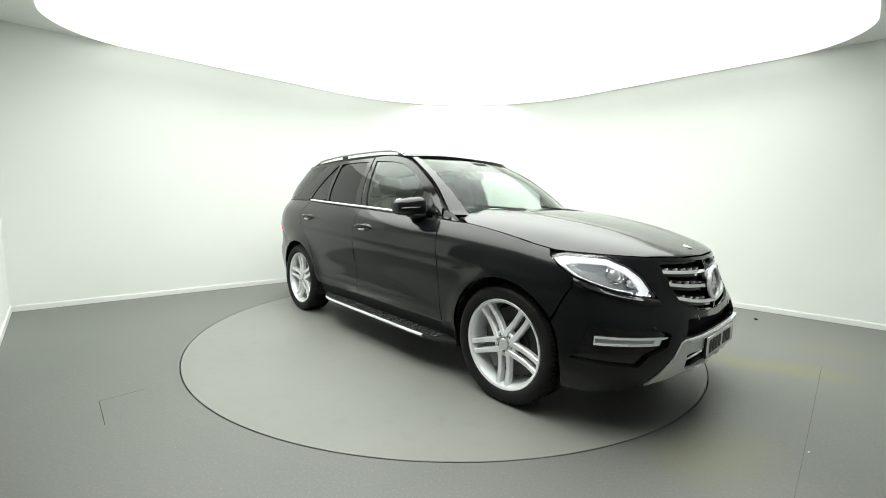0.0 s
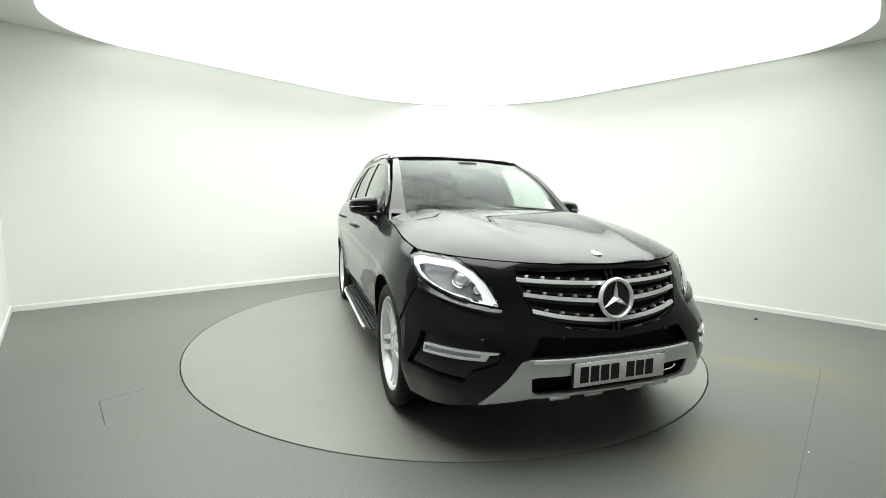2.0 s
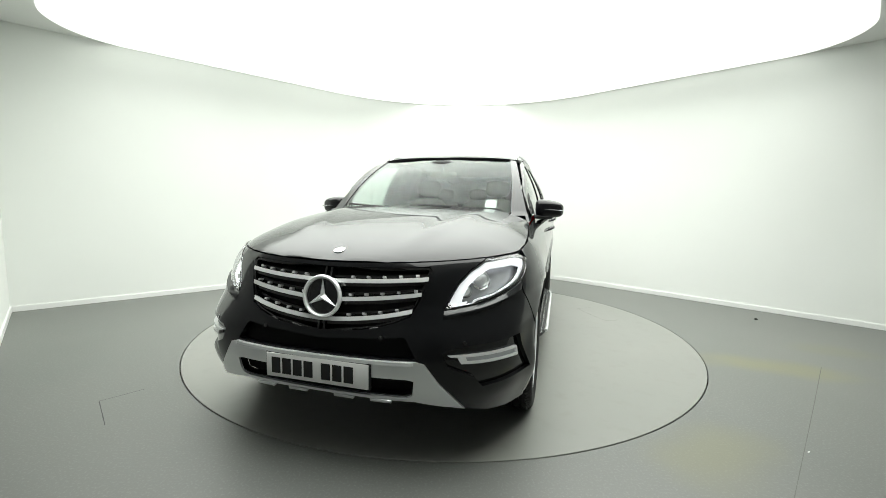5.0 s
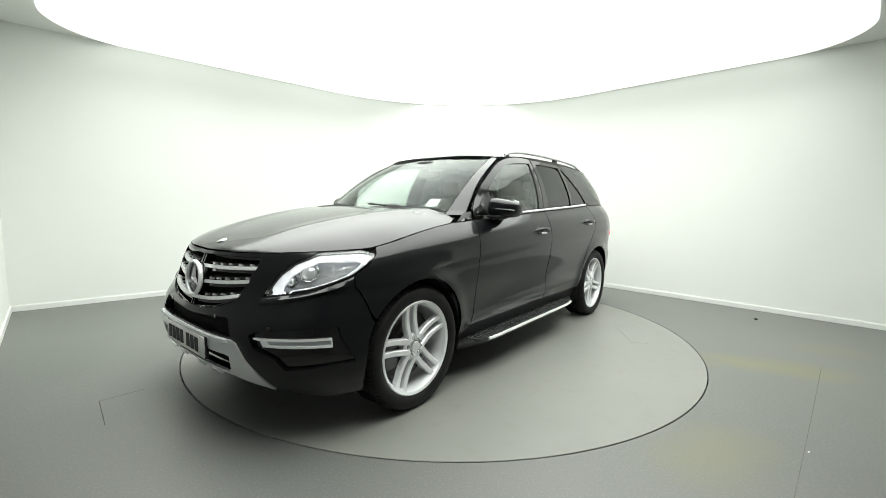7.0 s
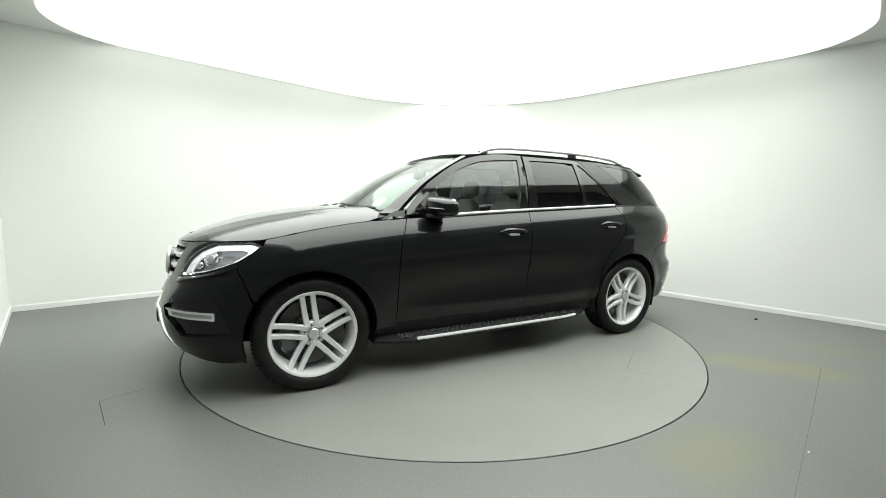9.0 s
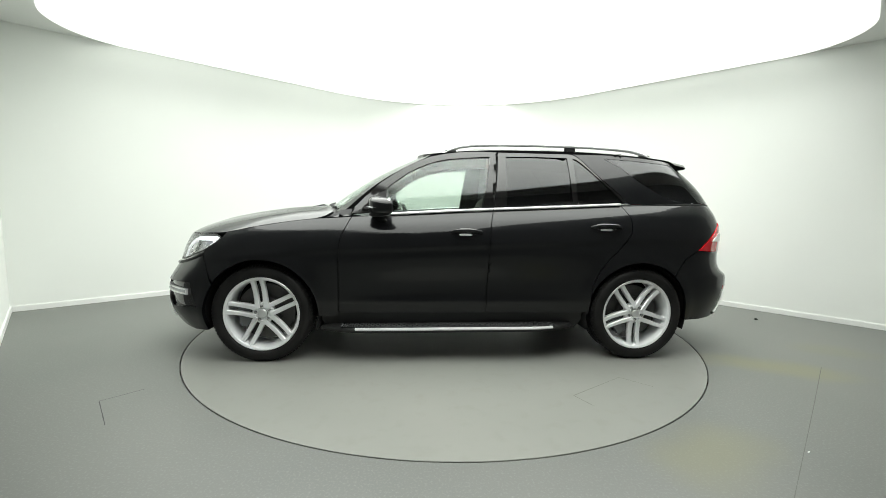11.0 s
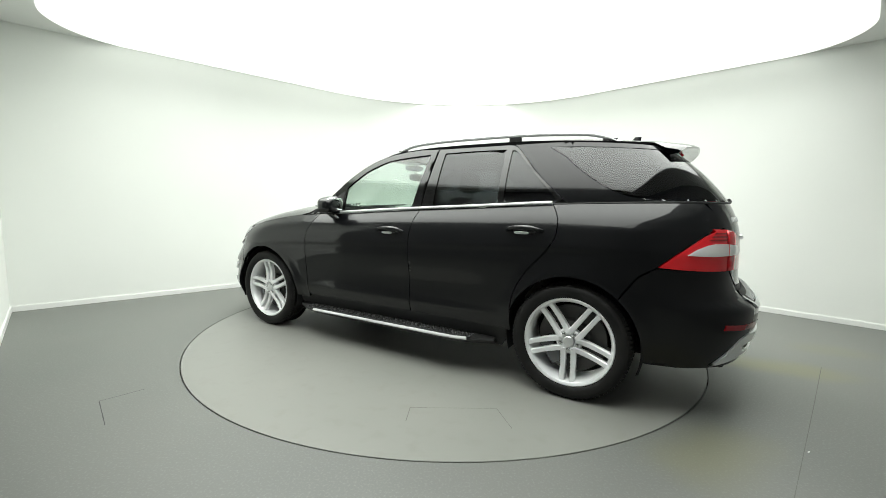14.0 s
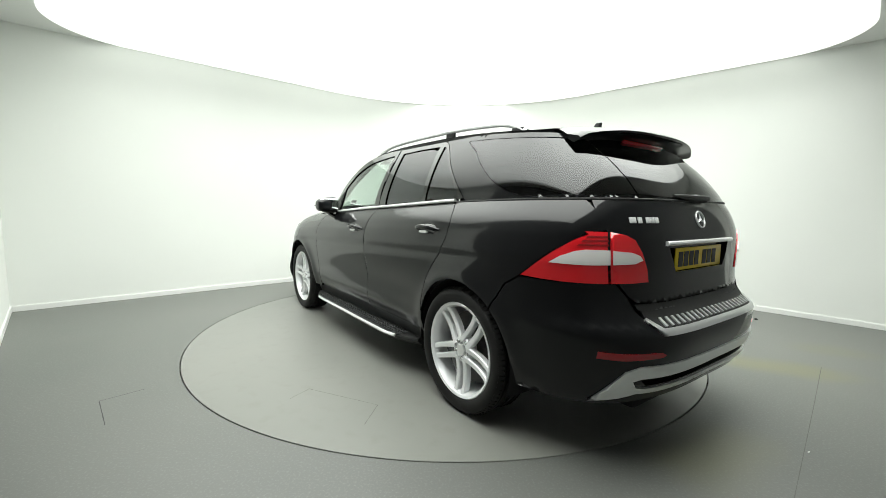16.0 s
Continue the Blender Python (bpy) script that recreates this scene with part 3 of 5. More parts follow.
        for g in (glass_r, glass_q):
            panel("window_pane", shrink(g, -0.006), M_PRIVACY, rear, house, "dark privacy glass", sides=one, off=-0.008, depth=0.004, solid=True)
        # rear pillar with the large wrap-round side glass
        edge = [(-2.418, 1.2525), (-2.398, 1.35), (-2.358, 1.45), (-2.308, 1.55)]
        gtop = [(-1.22, 1.604), (-1.5, 1.594), (-1.9, 1.572), (-2.305, 1.555)]
        gfront = rounded([(-1.93, 1.2505), (-1.77, 1.275), (-1.64, 1.338), (-1.50, 1.428), (-1.35, 1.526), (-1.22, 1.604)], 4)
        glass_d = gfront + gtop[1:-1] + edge[::-1]
        poly = back + [(-1.40, 1.232), (-1.6, 1.238), (-1.9, 1.246)] + gfront + gtop[1:] + [(-2.29, 1.585), (-2.0, 1.600), (-1.7, 1.618), (-1.4, 1.632), (-1.1, 1.643), (-0.915, 1.647)]
        panel("rear_pillar", shrink(poly, 0.002), M_PAINT, car, house, sides=one, step=0.024)
        panel("rear_side_glass", shrink(glass_d, 0.002), M_PRIVACY, car, house, "dark wrap-round privacy glass", sides=one, off=0.0, depth=0.004, solid=True, step=0.015)
    # tailgate with its window
    edge = [(-2.426, 1.250), (-2.406, 1.35), (-2.366, 1.45), (-2.316, 1.55)]
    mid = -XC - LU
    poly = edge + [(-2.6, 1.575), (mid, 1.585), (mid, 1.252), (-2.7, 1.252)]
    gate = panel("tailgate", shrink(mirror_safe([Y(0, 0.766, -1), Y(0.45, 0.768, -1), Y(0.56, 0.775, -1), Y(0.605, 0.81, -1), Y(0.66, 0.875, -1), Y(0.70, 1.0, -1), Y(0.695, 1.10, -1), Y(0.70, 1.20, -1), Y(0.685, 1.241, -1), Y(0.3, 1.241, -1), Y(0, 1.241, -1)], mid), 0.0), M_PAINT, car,
                 holes=[[Y(-0.02, 0.90, -1), Y(0.27, 0.90, -1), Y(0.34, 1.03, -1), Y(0.35, 1.045, -1), Y(-0.02, 1.045, -1)]], step=0.028)
    panel("rear_window", poly, M_PRIVACY, gate, house, "dark tinted rear window", off=0.0, depth=0.004, solid=True, step=0.016)
    panel("plate_recess", [Y(0, 0.88, -1), Y(0.33, 0.88, -1), Y(0.40, 1.06, -1), Y(0, 1.06, -1)], M_GLOSS, gate, off=-0.03, depth=0)
    # bumpers
    hole = [[Y(*q) for q in GRILLE], [Y(*q) for q in INTAKE], [Y(*q) for q in ((-0.02, 0.362), (0.41, 0.364), (0.44, 0.375), (0.45, 0.432), (0.42, 0.436), (-0.02, 0.43))]]
    fog = [X(1.985, 0.598), X(1.92, 0.42), Y(0.735, 0.400), Y(0.70, 0.455), Y(0.60, 0.500), Y(0.57, 0.560), Y(0.60, 0.578), Y(0.70, 0.592)]
    front = panel("front_bumper", half_bumper_front(), M_PAINT, car, holes=hole + [fog], depth=0.03, step=0.03)
    for s in SIDES:
        panel("fog_recess", shrink(fog, -0.01), M_GLOSS, front, sides=(s,), off=-0.022, depth=0)
    panel("intake_mesh", [Y(0, 0.50), Y(0.48, 0.50), Y(0.46, 0.65), Y(0, 0.63)], M_VOID, front, off=-0.05, depth=0)
    panel("lower_mesh", [Y(0, 0.345), Y(0.47, 0.345), Y(0.47, 0.45), Y(0, 0.45)], M_VOID, front, off=-0.05, depth=0)
    low = [Y(0, 0.335, -1), Y(0.5, 0.33, -1), Y(0.72, 0.31, -1), X(-2.05, 0.30), X(-1.90, 0.305)]
    up = [X(*q) for q in arch(-AXLE, 187, 132.6)] + [X(-1.783, 0.742), X(-1.833, 0.815), X(-1.92, 0.870), X(-2.06, 0.866)] + [Y(0.80, 0.866, -1), Y(0.665, 0.862, -1), Y(0.61, 0.80, -1), Y(0.585, 0.745, -1), Y(0.555, 0.70, -1), Y(0.50, 0.664, -1), Y(0, 0.662, -1)]
    panel("rear_bumper", low + up, M_PAINT, car, depth=0.03, step=0.032, holes=[[Y(-0.02, 0.412, -1), Y(0.56, 0.408, -1), Y(0.61, 0.452, -1), Y(-0.02, 0.455, -1)]])
    # bonnet, windscreen, roof
    panel("bonnet", [(2.232, 0), (2.228, 0.09)] + [(x, bonnet_half(x)) for x in EDGE_X[:1:-1]] + [(1.0, 0.80), (0.96, 0.72), (1.03, 0.5), (1.09, 0.25), (1.11, 0)],
          M_PAINT, car, bonnet_skin, depth=0.025, step=0.04)
    panel("windscreen", [(0.0, 0.0), (0.0, 0.695), (0.4, 0.655), (0.75, 0.617), (1.0, 0.585), (1.0, 0.0)], M_SCREEN, car, screen_skin, "clear tinted windscreen", solid=True, depth=0.005).visible_shadow = False
    for s in SIDES:
        panel("front_pillar", [(-0.06, 0.690), (-0.06, 0.80), (0.4, 0.722), (0.75, 0.672), (1.0, 0.632), (1.02, 0.582), (0.75, 0.617), (0.4, 0.655)], M_PAINT, car, screen_skin, sides=(s,), off=0.004, depth=0.03)
    panel("roof", [(0.315, 0.0), (0.30, 0.3), (0.255, 0.5), (0.20, 0.605), (0.10, 0.648), (-0.4, 0.661), (-1.0, 0.661), (-1.55, 0.656), (-1.76, 0.632), (-1.83, 0.55), (-1.86, 0.3), (-1.86, 0)], M_PAINT, car, roof_skin, depth=0.03)
    panel("scuttle", [(1.16, 0), (1.14, 0.3), (1.07, 0.55), (0.98, 0.76), (0.84, 0.74), (0.93, 0.6), (1.0, 0.4), (1.06, 0)], M_BLACK, car, lambda u, v: bonnet_skin(u, v) - Vector((0, 0, 0.02)), depth=0.03)


def mirror_safe(poly, mid):
    return [(max(u, mid) if u < 0 else u, z) for u, z in poly]


crown = spline((1.0, 1.195), (1.11, 1.186), (1.26, 1.176), (1.5, 1.142), (1.75, 1.095), (2.0, 1.030), (2.17, 0.968), (2.24, 0.930))


EDGE_X = (0.9, 1.0, 1.07, 1.2, 1.35, 1.5, 1.62, 1.74, 1.80, 1.86, 1.92, 1.98, 2.04, 2.10, 2.14, 2.18, 2.21)
bonnet_half = spline(*[(x, body(*X(x, bonnet_edge(x))).y - 0.004) for x in EDGE_X], (2.235, 0.06))


def bonnet_skin(x, y):
    c, e = crown(x), bonnet_edge(x)
    drop = max(c - e, 0.0)
    t = min(abs(y) / bonnet_half(x), 1.04)
    z = c - drop * (0.25 * t ** 2 + 0.75 * t ** 5)
    z += 0.008 * math.exp(-((abs(y) - (0.30 + 0.22 * (2.2 - x))) / 0.07) ** 2) * min(max((2.15 - x) / 0.3, 0), 1)
    return Vector((x, y, z))


def screen_skin(v, y):
    """v runs from the foot of the screen to its head."""
    t = abs(y) / 0.7
    x0, x1 = 1.10 - 0.20 * t ** 2.2, 0.285 - 0.10 * t ** 2.2
    z0, z1 = 1.160 - 0.0 * t, 1.628 - 0.040 * t ** 2.5
    bow = 0.03 * math.sin(math.pi * min(max(v, 0), 1))
    return Vector((x0 + (x1 - x0) * v + bow * 0.5, y, z0 + (z1 - z0) * v + bow))


ridge = spline((-2.05, 1.615), (-1.9, 1.640), (-1.4, 1.690), (-0.9, 1.708), (-0.4, 1.705), (0.0, 1.682), (0.2, 1.655), (0.32, 1.628))


def roof_skin(x, y):
    return Vector((x, y, ridge(x) - 0.048 * (abs(y) / 0.65) ** 3.2))


def build_inner(car):
    """Dark inner structure behind the seams: liners, floor pan and bulkheads."""
    for name, x0, x1, w, z0, z1 in (("floor_pan", -2.3, 2.15, 0.50, 0.24, 0.355), ("cabin_floor", -1.0, 1.0, 0.82, 0.25, 0.36), ("front_beam", 1.92, 2.2, 0.60, 0.37, 0.6), ("rear_beam", -2.27, -1.9, 0.60, 0.36, 0.86), ("engine_bay", 1.0, 1.9, 0.52, 0.36, 0.86), ("boot_floor", -1.9, -1.0, 0.52, 0.36, 0.95)):
        bm = bmesh.new()
        box(bm, x0, x1, -w, w, z0, z1, bevel=0.02)
        part(name, bm, M_VOID, car)
    for ax in (AXLE, -AXLE):
        for s in SIDES:
            bm = bmesh.new()
            prof = [(ARCH_R - 0.002, 0.905), (ARCH_R + 0.012, 0.88), (ARCH_R + 0.015, 0.52)]
            n = 28
            rows = []
            for i in range(n + 1):
                a = radians(-18 + 216 * i / n)
                rows.append([bm.verts.new((ax + r * math.cos(a), y * s, WHEEL_Z + r * math.sin(a))) for r, y in prof])
            for p, q in zip(rows, rows[1:]):
                for k in range(2):
                    bm.faces.new((p[k], p[k + 1], q[k + 1], q[k]))
            part("arch_liner", bm, M_VOID, car)
    for s in SIDES:
        holes = [[X(*q) for q in arch(AXLE, 0, 359, 0.44, 30)], [X(*q) for q in arch(-AXLE, 0, 359, 0.44, 30)]]
        poly = [X(2.0, 0.3), X(1.9, 0.70), X(1.7, 0.88), X(1.3, 1.0), (0.95, 1.06)] + belt_line(0.9, -1.3, -0.02) + [X(-2.0, 1.2), X(-2.1, 0.9), X(-2.1, 0.35), X(-1.9, 0.3)]
        panel("inner_panel", poly, M_VOID, car, sides=(s,), holes=holes, off=-0.035, depth=0)


def build_wheel(car):
    """Alloy wheel: five twin spokes; its axis is y, its outer face at +y."""
    turn = pose(0, 0, 0, -90)   # z of the lathe becomes +y
    bm = bmesh.new()
    # rim: barrel, flange and inner well
    lathe(bm, [(0.262, -0.13), (0.275, -0.125), (0.275, -0.11), (0.255, -0.09), (0.248, 0.06), (0.252, 0.085), (0.262, 0.105), (0.276, 0.112), (0.281, 0.108), (0.281, 0.098), (0.274, 0.09), (0.268, -0.10), (0.268, -0.128)], turn, 72, closed=True)
    wheel = part("wheel", bm, M_ALLOY, car, "silver alloy wheel with five twin spokes")
    R = 0.365
    bm = bmesh.new()
    lathe(bm, [(0.272, 0.098), (0.284, 0.112), (0.30, 0.122), (0.325, 0.126), (0.345, 0.121), (0.3565, 0.110), (R - 0.003, 0.098), (R, 0.080), (R, 0.066), (R - 0.008, 0.065), (R - 0.008, 0.055), (R, 0.054),
               (R, 0.022), (R - 0.008, 0.021), (R - 0.008, 0.010), (R, 0.009), (R, -0.009), (R - 0.008, -0.010), (R - 0.008, -0.021), (R, -0.022), (R, -0.054), (R - 0.008, -0.055), (R - 0.008, -0.065), (R, -0.066),
               (R, -0.080), (R - 0.003, -0.098), (0.3565, -0.110), (0.33, -0.124), (0.30, -0.122), (0.272, -0.112)], turn, 96, closed=True)
    part("tyre", bm, M_RUBBER, wheel, "black low-profile tyre", angle=50)
    # tread blocks on the shoulders
    bm = bmesh.new()
    for i in range(84):
        a = 2 * math.pi * i / 84
        for y in (0.1, -0.1):
            m = Matrix.Rotation(a, 4, "Y") @ Matrix.Translation((0, y, R - 0.0055)) @ Matrix.Rotation(math.copysign(0.6, -y), 4, "X")
            box(bm, -0.009, 0.009, -0.016, 0.016, -0.004, 0.0042, m)
    tagged(part("tread_block", bm, M_RUBBER, wheel, smooth=False), kind="stuff")
    for i in range(5):
        for side in (-1, 1):
            bm = bmesh.new()
            # tapered, hollow-faced spoke from hub to rim
            rows = []
            for k in range(7):
                f = k / 6
                r = 0.048 + f * (0.262 - 0.048)
                c = side * (0.0310 + 0.002 * f)
                w = 0.0180 - 0.0025 * f
                if k == 6:
                    w += 0.003
                y = 0.092 - 0.020 * math.sin(math.pi * f * 0.9) + 0.012 * f
                d = 0.035
                rows.append([Vector((c - w, y - d, r)), Vector((c - w, y - 0.006, r)), Vector((c - w + 0.005, y, r)), Vector((c + w - 0.005, y, r)), Vector((c + w, y - 0.006, r)), Vector((c + w, y - d, r))])
            m = Matrix.Rotation(2 * math.pi * i / 5, 4, "Y")
            loops = [[bm.verts.new(m @ v) for v in r] for r in rows]
            for a, b in zip(loops, loops[1:]):
                for k in range(6):
                    bm.faces.new((a[k], a[(k + 1) % 6], b[(k + 1) % 6], b[k]))
            bm.faces.new(loops[0])
            bm.faces.new(loops[-1])
            part("spoke", bm, M_ALLOY, wheel, angle=25)
    bm = bmesh.new()
    lathe(bm, [(0.082, 0.03), (0.082, 0.070), (0.074, 0.080), (0.040, 0.080), (0.036, 0.074), (0.036, 0.05)], turn, 40)
    part("hub", bm, M_ALLOY, wheel)
    bm = bmesh.new()
    lathe(bm, [(0.034, 0.07), (0.034, 0.088), (0.029, 0.092), (0.010, 0.093), (0.001, 0.093)], turn, 32)
    part("hub_cap", bm, M_SATIN, wheel, "round silver centre cap")
    # brake disc, oversized and darkened to give the shade between the spokes
    bm = bmesh.new()
    lathe(bm, [(0.215, -0.03), (0.215, -0.005), (0.13, -0.005), (0.12, 0.02), (0.01, 0.02)], turn, 56)
    part("brake_disc", bm, M_DISCBRAKE, wheel, "iron brake disc, darkened for the shade behind the spokes")
    bm = bmesh.new()
    box(bm, 0.10, 0.20, -0.05, 0.045, -0.09, 0.09, bevel=0.02)
    part("brake_caliper", bm, M_BEZEL, wheel)
    for i in range(5):
        bm = bmesh.new()
        m = Matrix.Rotation(2 * math.pi * i / 5, 4, "Y") @ Matrix.Translation((0, 0, 0.053)) @ turn
        lathe(bm, [(0.0135, 0.06), (0.0135, 0.082), (0.0115, 0.083), (0.0095, 0.078), (0.0085, 0.090), (0.006, 0.091), (0.001, 0.091)], m, 14)
        part("wheel_bolt", bm, M_CHROME, wheel)
    return wheel


def build_wheels(car):
    first = build_wheel(car)
    spots = [(AXLE, 1, 8), (-AXLE, 1, 36), (AXLE, -1, 36), (-AXLE, -1, 10)]
    for i, (x, s, a) in enumerate(spots):
        m = pose(x, s * 0.808, WHEEL_Z, 0, 0, 0 if s > 0 else 180) @ Matrix.Rotation(radians(a), 4, "Y")
        if i:
            copy_thing(first, m)
        else:
            first.matrix_basis = m


CAR = new("car")
tagged(CAR, "large black estate off-road car with silver wheels on the turntable", "car")
build_shell(CAR)
build_inner(CAR)
build_wheels(CAR)


# ---- details of the car ----
def pod(bm, centre, size, power=3.0, m=None, nu=20, nv=12):
    """A rounded block: a superellipsoid."""
    def sp(a, e):
        return math.copysign(abs(a) ** e, a)
    e = 2.0 / power
    rows = []
    for i in range(1, nv):
        v = -math.pi / 2 + math.pi * i / nv
        rows.append([bm.verts.new((centre[0] + size[0] * sp(math.cos(v), e) * sp(math.cos(2 * math.pi * k / nu), e), centre[1] + size[1] * sp(math.cos(v), e) * sp(math.sin(2 * math.pi * k / nu), e), centre[2] + size[2] * sp(math.sin(v), e))) for k in range(nu)])
    lo, hi = bm.verts.new((centre[0], centre[1], centre[2] - size[2])), bm.verts.new((centre[0], centre[1], centre[2] + size[2]))
    for a, b in zip(rows, rows[1:]):
        for k in range(nu):
            bm.faces.new((a[k], a[(k + 1) % nu], b[(k + 1) % nu], b[k]))
    for k in range(nu):
        bm.faces.new((lo, rows[0][(k + 1) % nu], rows[0][k]))
        bm.faces.new((hi, rows[-1][k], rows[-1][(k + 1) % nu]))
    vs = [v for r in rows for v in r] + [lo, hi]
    if m:
        bmesh.ops.transform(bm, matrix=m, verts=vs)


def at_skin(u, z, off=0.0, surf=body):
    """Point and outward frame on the skin: x across, y out, z up."""
    e = 0.004
    p = surf(u, z)
    du, dz = surf(u + e, z) - surf(u - e, z), surf(u, z + e) - surf(u, z - e)
    n = du.cross(dz).normalized()
    if n.dot(p - Vector((p.x * 0.5, 0, 0.7))) < 0:
        n = -n
    up = (Vector((0, 0, 1)) - n * n.z).normalized()
    s = n.cross(up)
    m = Matrix((s, n, up)).transposed().to_4x4()
    return Matrix.Translation(p + n * off) @ m


def flip_y(m):
    """The mirror image of a pose across the car's middle, kept a true rotation."""
    r = Matrix.Diagonal((1, -1, 1, 1)) @ m @ Matrix.Diagonal((-1, 1, 1, 1))
    return r


def lamp_outline():
    return lamp_low() + lamp_inner()[1:] + lamp_top()[1:-1]


def toward(poly, f, c):
    return [(c[0] + (q[0] - c[0]) * f, c[1] + (q[1] - c[1]) * f) for q in poly]


def build_headlights(car):
    out = lamp_outline()
    c = tuple(np.mean(np.array(out), axis=0))
    for s in SIDES:
        one = (s,)
        lamp = panel("headlight", shrink(out, 0.010), M_REFLECTOR, car, sides=one, off=-0.060, depth=0, label="clear headlight with a white light guide")
        for q in (out,):
            panel("lens", shrink(q, 0.004), M_LENS, lamp, sides=one, off=0.004, depth=0.004, solid=True).visible_shadow = False
        # housing wall behind the lens' edge
        ring = shrink(out, 0.005)
        panel("housing", ring, M_BLACK, lamp, sides=one, off=-0.008, depth=0.055, holes=[shrink(out, 0.011)])
        # white light guide along the inner and upper edge, brightened by an added glow
        hole = toward(shrink(out, 0.010), 0.75, (c[0] + 0.01, c[1] - 0.045))
        panel("light_guide", shrink(out, 0.010), M_GUIDE, lamp, sides=one, off=-0.018, depth=0.012, holes=[hole], label="white light guide strip", step=0.02)
        # bright lower reflector edge
        low = lamp_low()
        strip = shrink(low + [(q[0] + (c[0] - q[0]) * 0.12, q[1] + 0.016) for q in low[::-1]], 0.003)
        panel("reflector", strip, M_CHROME, lamp, sides=one, off=-0.03, depth=0.01, solid=True, step=0.03)
        for (y, z), r, nm in (((0.705, 0.868), 0.040, "projector"), ((0.645, 0.815), 0.026, "projector")):
            m = at_skin(*Y(y, z), off=-0.052)
            m = m if s > 0 else flip_y(m)
            fwd = Matrix.Rotation(radians(-90), 4, "X")
            bm = bmesh.new()
            lathe(bm, [(r * 1.28, -0.005), (r * 1.28, 0.012), (r * 1.12, 0.018), (r, 0.010), (r * 0.98, 0.0)], m @ fwd, 28)
            ring = part(nm, bm, M_CHROME, lamp, "round chrome projector ring")
            bm = bmesh.new()
            lathe(bm, [(r * 0.98, 0.002), (r * 0.85, 0.014), (r * 0.55, 0.022), (r * 0.2, 0.026), (0.001, 0.0265)], m @ fwd, 24)
            part("bulb_lens", bm, M_SATIN, ring)
        # painted ledge of the bumper below the lamp
        bm = bmesh.new()
        rows = []
        line = rounded(lamp_low()[2:], 4)
        for i, (u, z) in enumerate(line):
            f = min(1, 4 * min(i, len(line) - 1 - i) / len(line) + 0.15)
            rows.append([bm.verts.new((at_skin(u, z + dz).translation + at_skin(u, z + dz).to_3x3() @ Vector((0, off * f, 0))) * Vector((1, s, 1))) for dz, off in ((-0.003, -0.004), (-0.006, 0.004), (-0.026, 0.016), (-0.034, 0.014), (-0.044, -0.004))])
        for a, b in zip(rows, rows[1:]):
            for k in range(4):
                bm.faces.new((a[k], a[k + 1], b[k + 1], b[k]))
        part("bumper_ledge", bm, M_PAINT, car)
        m = at_skin(*Y(0.60, 0.775), off=-0.045)
        m = m if s > 0 else flip_y(m)
        for k in range(4):
            bm = bmesh.new()
            box(bm, -0.02, 0.02, 0, 0.012, 0.006 + k * 0.014, 0.014 + k * 0.014, m, bevel=0.002)
            part("reflector_fin", bm, M_SATIN, lamp)


def band(line, w):
    """A strip of height w under a line of (y, z) on the nose."""
    top = [Y(y, z + w / 2) for y, z in line]
    low = [Y(y, z - w / 2) for y, z in line]
    return top + low[::-1]


